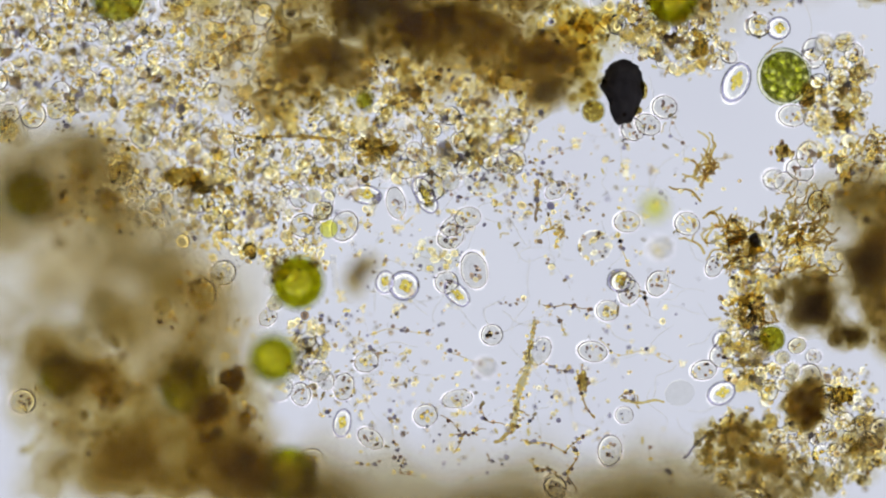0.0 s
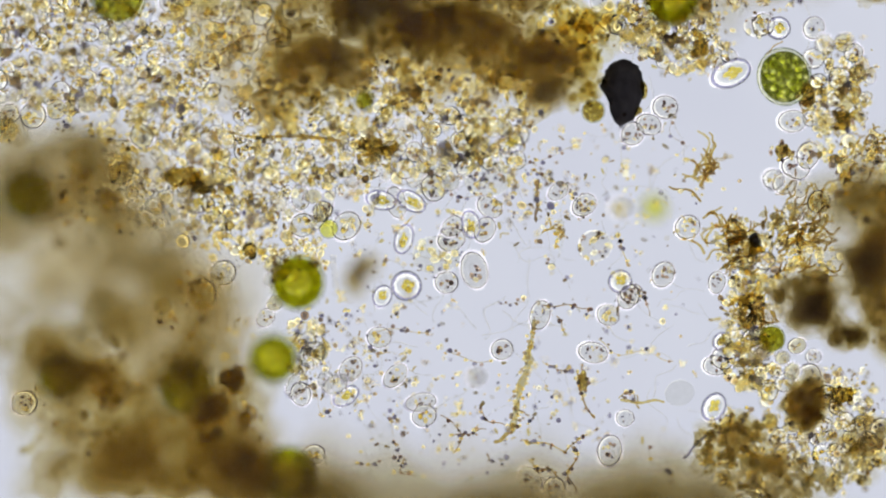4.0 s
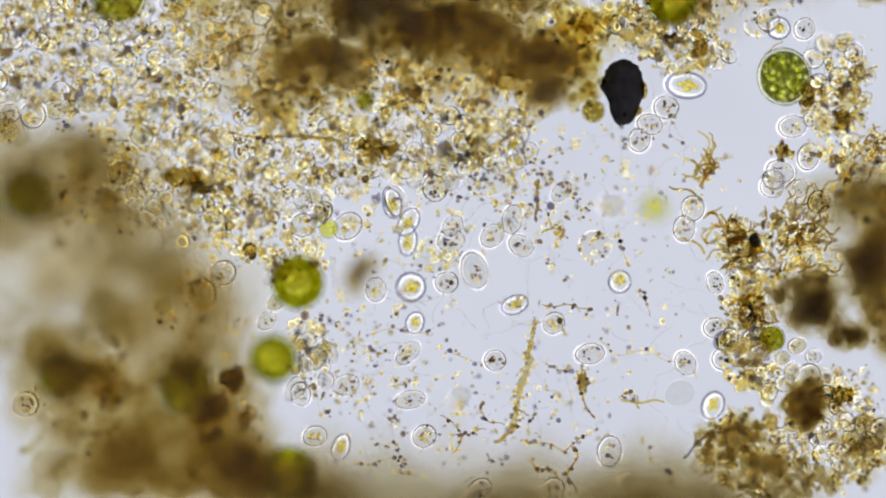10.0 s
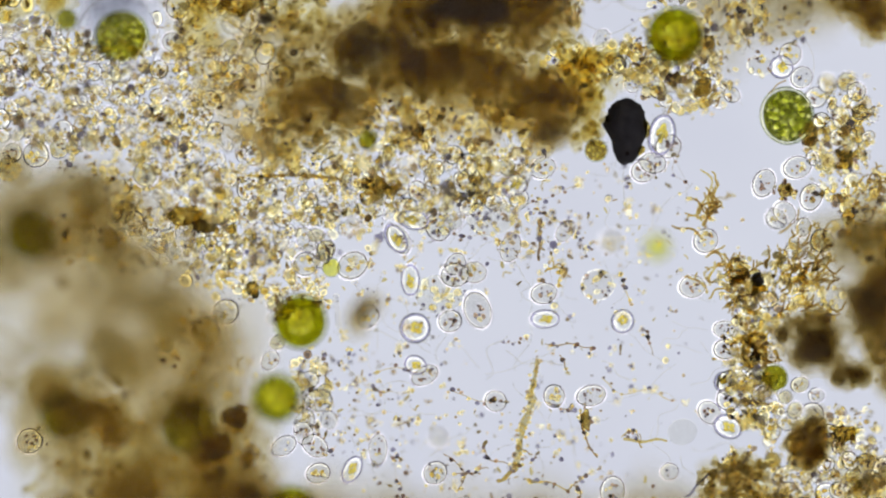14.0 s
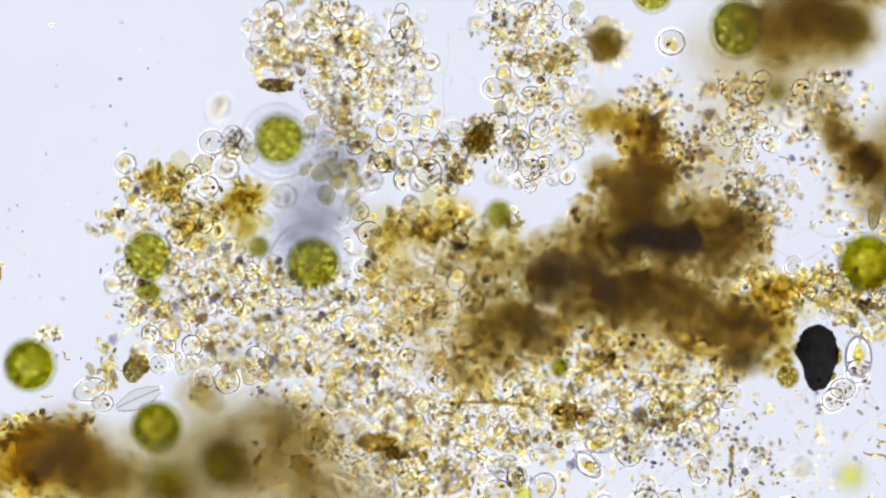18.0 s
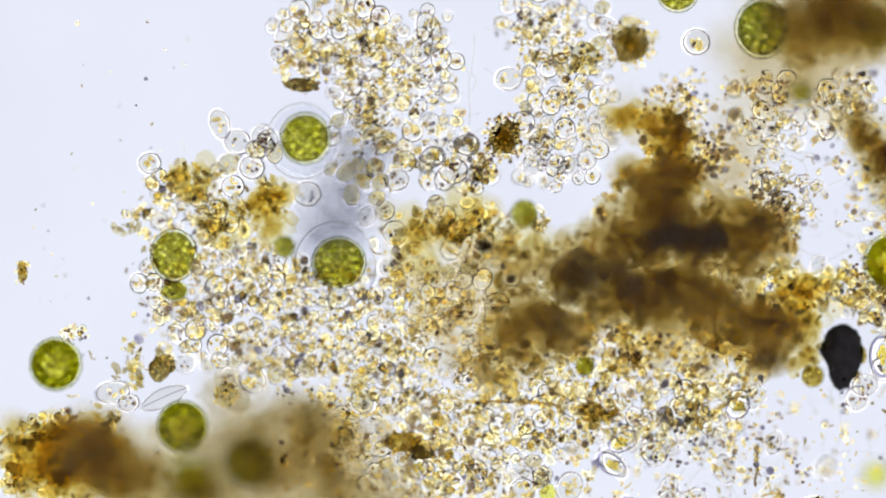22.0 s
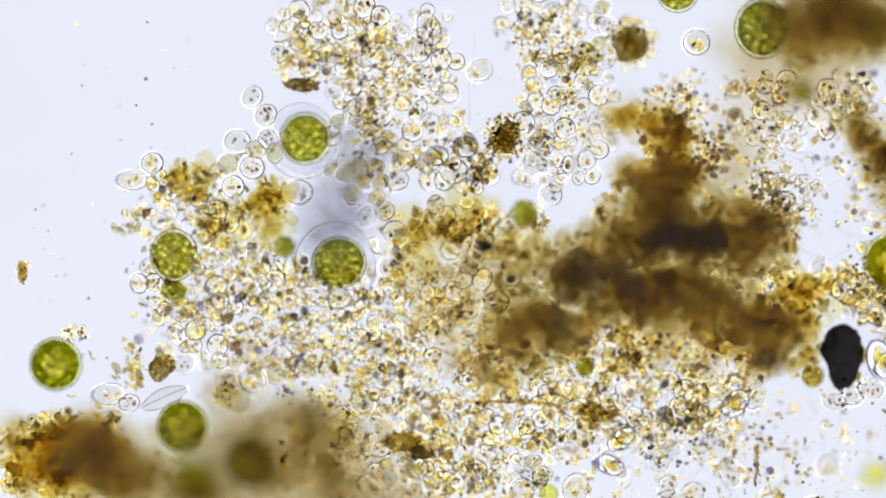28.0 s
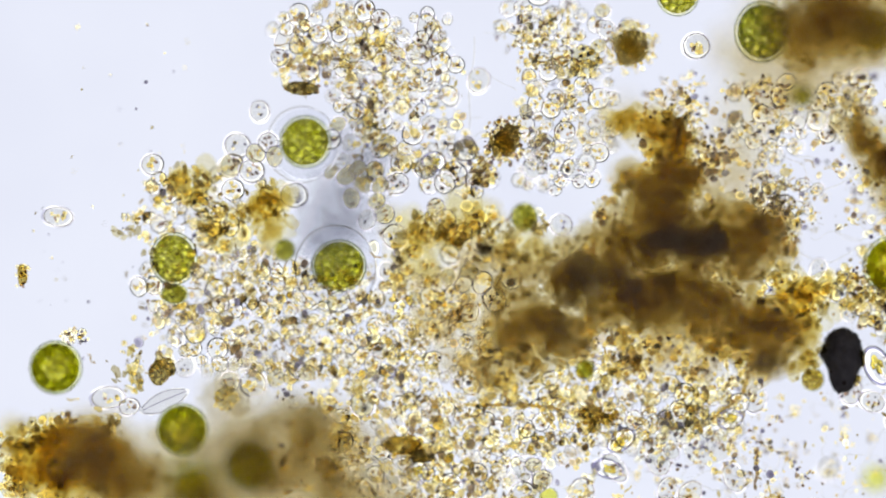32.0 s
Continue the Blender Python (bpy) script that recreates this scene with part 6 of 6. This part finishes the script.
    walk(DRIFTERS[45], [(0, go(42, 711, 0, 0)), (6, go(46, 714, 0, 10)), (9, go(47, 715, 0, 20)), (13, go(48, 713, 0, 20)), (18, go(56, 703, 0, 40)), (32, go(39, 720, 0, 65))])
    walk(DRIFTERS[46], [(0, go(475, 560, 0, 50)), (6, go(470, 562, 0, 50)), (13, go(475, 568, 0, 50)), (18, go(469, 565, 0, 70)), (32, go(479, 555, 0, 95))])
    walk(DRIFTERS[47], [(0, go(1080, 795, 0, 80)), (13, go(1079, 798, 0, 85)), (18, go(1084, 802, 0, 105)), (32, go(1096, 802, 0, 130))])
    walk(DRIFTERS[48], [(0, go(1106, 735, 0, 0)), (6, go(1108, 752, 0, 0)), (8, go(1096, 800, 0, 0)), (9, go(1092, 834, 0, 0)), (9.5, go(1098, 850, 0, 0)), (10.5, go(1130, 848, 0, 0)), (13, go(1182, 771, 0, 0)), (18, go(1173, 761, 0, 20)), (32, go(1171, 755, 0, 45))])
    walk(DRIFTERS[49], [(0, go(545, 620, 0.02, 60)), (6, go(556, 628, 0.02, 40)), (9, go(556, 632, 0.02, 30)), (13, go(560, 640, 0.02, 0)), (18, go(562, 637, 0.02, 20)), (32, go(562, 641, 0.02, 45))])
    walk(DRIFTERS[50], [(0, go(500, 690, 0.03, 40)), (6, go(612, 655, 0.03, 20)), (9, go(598, 603, 0.03, -40)), (11, go(560, 660, 0.03, -60)), (13, go(540, 676, 0.03, 60)), (18, go(528, 680, 0.03, 80)), (32, go(555, 694, 0.03, 105))])
    walk(DRIFTERS[51], [(0, go(562, 660, 0.02, 0)), (6, go(520, 684, 0.02, 60)), (9, go(528, 680, 0.02, 60)), (13, go(500, 720, 0.02, 30)), (18, go(499, 710, 0.02, 50)), (32, go(487, 718, 0.02, 75))])
    walk(DRIFTERS[52], [(0, go(755, 735, 0, 20)), (6, go(752, 738, 0, 10)), (9, go(760, 772, 0, 30)), (11, go(745, 770, 0, 30)), (13, go(762, 768, 0, 30)), (18, go(772, 765, 0, 50)), (32, go(762, 783, 0, 75))])
    walk(DRIFTERS[53], [(0, go(905, 290, 0, -30)), (3, go(870, 360, 0, -30)), (5.5, go(868, 416, 0, -30)), (6, go(893, 440, 0, -30)), (7, go(931, 436, 0, -40)), (8, go(905, 446, 0, -60)), (9, go(909, 439, 0, -40)), (10, go(924, 436, 0, -30)), (11, go(957, 442, 0, -15)), (13, go(960, 449, 0, 5)), (18, go(956, 453, 0, 25)), (32, go(973, 444, 0, 50))])
    walk(DRIFTERS[54], [(0, go(860, 650, 0.06, 0)), (6, go(840, 680, 0.06, 0)), (9, go(830, 700, 0.06, 20)), (13, go(770, 706, 0.06, 80)), (18, go(777, 696, 0.06, 100)), (32, go(755, 718, 0.06, 125))])
    walk(DRIFTERS[55], [(0, go(1170, 440, 0.08, 0)), (3, go(1120, 380, 0.08, 0)), (6, go(1078, 358, 0.08, 0)), (9, go(1082, 365, 0.08, 0)), (13, go(1080, 360, 0.08, 0)), (18, go(1073, 357, 0.08, 20)), (32, go(1078, 352, 0.08, 45))])
    use_view(True)
    walk(DRIFTERS[56], [(0, go(445, 243, 0, 35)), (15.5, go(457, 239, 0, 56)), (17.5, go(455, 238, 0, 60)), (25.5, go(470, 235, 0, 60)), (26.6, go(462, 190, 0, 60)), (27.5, go(451, 170, 0, 60)), (28, go(447, 169, 0, 60)), (28.5, go(456, 177, 0, 50)), (29, go(458, 167, 0.03, 40)), (30, go(449, 157, 0.05, 30)), (31, go(459, 174, 0, 50)), (32, go(459, 189, 0, 100))])
    walk(DRIFTERS[57], [(0, go(431, 179, 0.06, 35)), (15.5, go(436, 189, 0.06, 56)), (17.5, go(434, 188, 0.06, 60)), (19, go(434, 186, 0.06, 60)), (20, go(434, 172, 0.05, 70)), (20.5, go(426, 180, 0.02, 75)), (21, go(415, 201, 0, 95)), (22, go(388, 217, 0, 110)), (22.5, go(370, 219, 0, 85)), (23, go(349, 225, 0, 105)), (23.5, go(344, 221, 0.03, 80)), (24, go(340, 243, 0.07, 95)), (24.5, go(331, 266, 0.13, 95)), (25, go(329, 264, 0.13, 90)), (25.5, go(300, 285, 0.06, 60)), (26.5, go(262, 296, 0.02, 30)), (27.5, go(237, 309, 0, 0)), (28, go(235, 319, 0, 0)), (29, go(232, 332, 0, 0)), (30, go(214, 342, 0, 20)), (30.5, go(187, 366, 0, -10)), (31, go(160, 377, 0, -10)), (32, go(105, 378, 0, -5))])
    walk(DRIFTERS[58], [(0, go(464, 246, 0.01, 55)), (15.5, go(462, 251, 0.01, 76)), (17.5, go(460, 250, 0.01, 80)), (23, go(472, 262, 0.01, 70)), (25.5, go(488, 306, 0.01, 60)), (26.6, go(478, 250, 0.01, 60)), (27.5, go(469, 219, 0.01, 60)), (28, go(471, 202, 0.01, 60)), (28.5, go(458, 189, 0.01, 60)), (29, go(466, 195, 0.01, 60)), (30, go(459, 229, 0.01, 50)), (31, go(459, 261, 0.01, 40)), (32, go(412, 285, 0.01, 30))])
    walk(DRIFTERS[59], [(0, go(279, 290, 0.01, -25)), (15.5, go(270, 290, 0.01, -4)), (17.5, go(268, 289, 0.01, 0)), (24, go(266, 289, 0.01, 0)), (28, go(270, 288, 0.01, 10)), (32, go(271, 285, 0.01, 10))])
    walk(DRIFTERS[60], [(0, go(918, 161, 0, -25)), (15.5, go(925, 156, 0, -4)), (17.5, go(923, 155, 0, 0)), (21.5, go(922, 150, 0, 0)), (22, go(902, 140, 0, 0)), (23, go(888, 136, 0, 10)), (24, go(882, 114, 0, 20)), (25.5, go(870, 128, 0, 30)), (27.5, go(855, 123, 0, 30)), (28, go(851, 123, 0, 32)), (28.5, go(842, 127, 0, 20)), (29, go(847, 152, 0, -30)), (29.5, go(861, 166, 0, -20)), (30, go(870, 163, 0, 10)), (30.5, go(876, 132, 0, 70)), (31, go(857, 108, 0, 60)), (31.5, go(852, 112, 0, 70)), (32, go(848, 134, 0, 75))])
    walk(DRIFTERS[61], [(0, go(760, 48, 0, -97)), (15.5, go(760, 57, 0, -76)), (17.5, go(758, 56, 0, -72)), (23, go(760, 56, 0, -72)), (32, go(760, 53, 0, -74))])
    walk(DRIFTERS[62], [(0, go(750, 89, 0, -25)), (15.5, go(743, 93, 0, -4)), (17.5, go(741, 92, 0, 0)), (32, go(743, 86, 0, 20))])
    walk(DRIFTERS[63], [(0, go(978, 302, 0, -25)), (15.5, go(987, 301, 0, -4)), (17.5, go(985, 300, 0, 0)), (23, go(985, 292, 0, 0)), (26, go(975, 318, 0, 0)), (27.5, go(973, 334, 0, 0)), (28.5, go(984, 360, 0, 0)), (29.5, go(993, 385, 0, 0)), (32, go(995, 392, 0, 0))])
    walk(DRIFTERS[64], [(0, go(1090, 831, -0.01, -80)), (15.5, go(1092, 825, -0.01, -59)), (17.5, go(1090, 824, -0.01, -55)), (32, go(1090, 825, -0.01, -52))])
    walk(DRIFTERS[65], [(0, go(964, 835, 0, -107)), (15.5, go(959, 843, 0, -86)), (17.5, go(957, 842, 0, -82)), (32, go(956, 842, 0, -86))])
    walk(DRIFTERS[66], [(0, go(1375, 805, 0, 35)), (15.5, go(1386, 808, 0, 56)), (17.5, go(1384, 807, 0, 60)), (21, go(1381, 804, 0, 60)), (22, go(1371, 782, 0, 70)), (23, go(1355, 764, 0, 80)), (24, go(1366, 737, 0, 60)), (25.5, go(1400, 720, 0, 20)), (27.5, go(1456, 712, 0, -5)), (28, go(1480, 712, 0, -10)), (29, go(1516, 717, 0, -15)), (30, go(1556, 735, 0, -20)), (32, go(1590, 745, 0, -20))])
    walk(DRIFTERS[67], [(0, go(1538, 691, 0, -25)), (15.5, go(1542, 689, 0, -4)), (17.5, go(1540, 688, 0, 0)), (22, go(1534, 682, 0, 10)), (28, go(1544, 690, 0, -10)), (32, go(1546, 706, 0, -20))])
    walk(DRIFTERS[68], [(0, go(212, 696, 0, -5)), (15.5, go(209, 689, 0, 16)), (17.5, go(207, 688, 0, 20)), (20, go(207, 688, 0, 20)), (22, go(202, 694, 0, 10)), (25, go(197, 698, 0, 5)), (32, go(194, 698, 0, 5))])
    walk(DRIFTERS[69], [(0, go(218, 707, 0, -25)), (15.5, go(231, 714, 0, -4)), (17.5, go(229, 713, 0, 0)), (32, go(230, 714, 0, 10))])
    walk(DRIFTERS[70], [(0, go(1154, 803, 0, -85)), (15.5, go(1160, 805, 0, -64)), (17.5, go(1158, 804, 0, -60)), (24, go(1161, 807, 0, -60)), (27.5, go(1165, 814, 0, -60)), (32, go(1167, 815, 0, -60))])
    walk(DRIFTERS[71], [(0, go(1192, 869, 0, 35)), (15.5, go(1191, 866, 0, 56)), (17.5, go(1189, 865, 0, 60)), (32, go(1182, 858, 0, 70))])
    walk(DRIFTERS[72], [(0, go(815, 312, 0, -25)), (15.5, go(807, 304, 0, -4)), (17.5, go(805, 303, 0, 0)), (32, go(805, 303, 0, 6))])
    walk(DRIFTERS[73], [(0, go(712, 283, 0, -25)), (15.5, go(720, 289, 0, -4)), (17.5, go(718, 288, 0, 0)), (23, go(718, 285, 0, 0)), (32, go(712, 283, 0, 10))])
    walk(DRIFTERS[74], [(0, go(884, 534, 0, 5)), (15.5, go(885, 535, 0, 26)), (17.5, go(883, 534, 0, 30)), (24, go(880, 540, 0, 20)), (28, go(880, 535, 0, 20)), (30, go(877, 531, 0, 0)), (32, go(876, 526, 0, -60))])
    walk(DRIFTERS[75], [(0, go(1243, 79, 0.01, -25)), (15.5, go(1237, 75, 0.01, -4)), (17.5, go(1235, 74, 0.01, 0)), (32, go(1235, 75, 0.01, 5))])
    walk(DRIFTERS[76], [(0, go(917, 817, 0, -85)), (15.5, go(927, 827, 0, -64)), (17.5, go(925, 826, 0, -60)), (32, go(924, 826, 0, -60))])
    walk(DRIFTERS[77], [(0, go(547, 342, 0.03, -25)), (15.5, go(550, 347, 0.03, -4)), (17.5, go(548, 346, 0.03, 0)), (23, go(545, 343, 0.03, 0)), (27.5, go(534, 341, 0.03, 0)), (30, go(520, 336, 0.03, 0)), (32, go(522, 340, 0.03, 0))])
    walk(DRIFTERS[78], [(0, go(951, 290, 0, 45)), (15.5, go(947, 290, 0, 66)), (17.5, go(945, 289, 0, 70)), (32, go(944, 288, 0, 70))])
    walk(DRIFTERS[79], [(0, go(818, 261, 0, -25)), (15.5, go(830, 256, 0, -4)), (17.5, go(828, 255, 0, 0)), (32, go(828, 257, 0, 0))])
    walk(DRIFTERS[80], [(0, go(1293, 719, 0.014, 15)), (15.5, go(1298, 728, 0.014, 36)), (17.5, go(1296, 727, 0.014, 40)), (20, go(1299, 727, 0.014, 40)), (23, go(1310, 718, 0.014, 40)), (25, go(1309, 721, 0.014, 30)), (28, go(1300, 720, 0.014, 20)), (32, go(1295, 735, 0.014, 20))])
    walk(DRIFTERS[81], [(0, go(1019, 289, 0, -5)), (15.5, go(1017, 293, 0, 16)), (17.5, go(1015, 292, 0, 20)), (32, go(1016, 294, 0, 10))])
    walk(DRIFTERS[82], [(0, go(973, 252, 0, -25)), (15.5, go(964, 251, 0, -4)), (17.5, go(962, 250, 0, 0)), (32, go(962, 252, 0, 10))])
    walk(DRIFTERS[83], [(0, go(723, 294, 0, -25)), (15.5, go(730, 288, 0, -4)), (17.5, go(728, 287, 0, 0)), (23, go(768, 278, 0, 0)), (32, go(755, 292, 0, 0))])
    walk(DRIFTERS[84], [(0, go(770, 278, 0.014, -25)), (15.5, go(770, 286, 0.014, -4)), (17.5, go(768, 285, 0.014, 0)), (23, go(770, 276, 0.014, 0)), (28, go(775, 276, 0.014, 0)), (32, go(770, 280, 0.014, 0))])
    walk(DRIFTERS[85], [(0, go(857, 230, 0.02, -25)), (15.5, go(850, 233, 0.02, -4)), (17.5, go(848, 232, 0.02, 0)), (20, go(846, 232, 0.02, 0)), (21, go(830, 255, 0.02, 0)), (32, go(826, 260, 0.02, 0))])


motions()
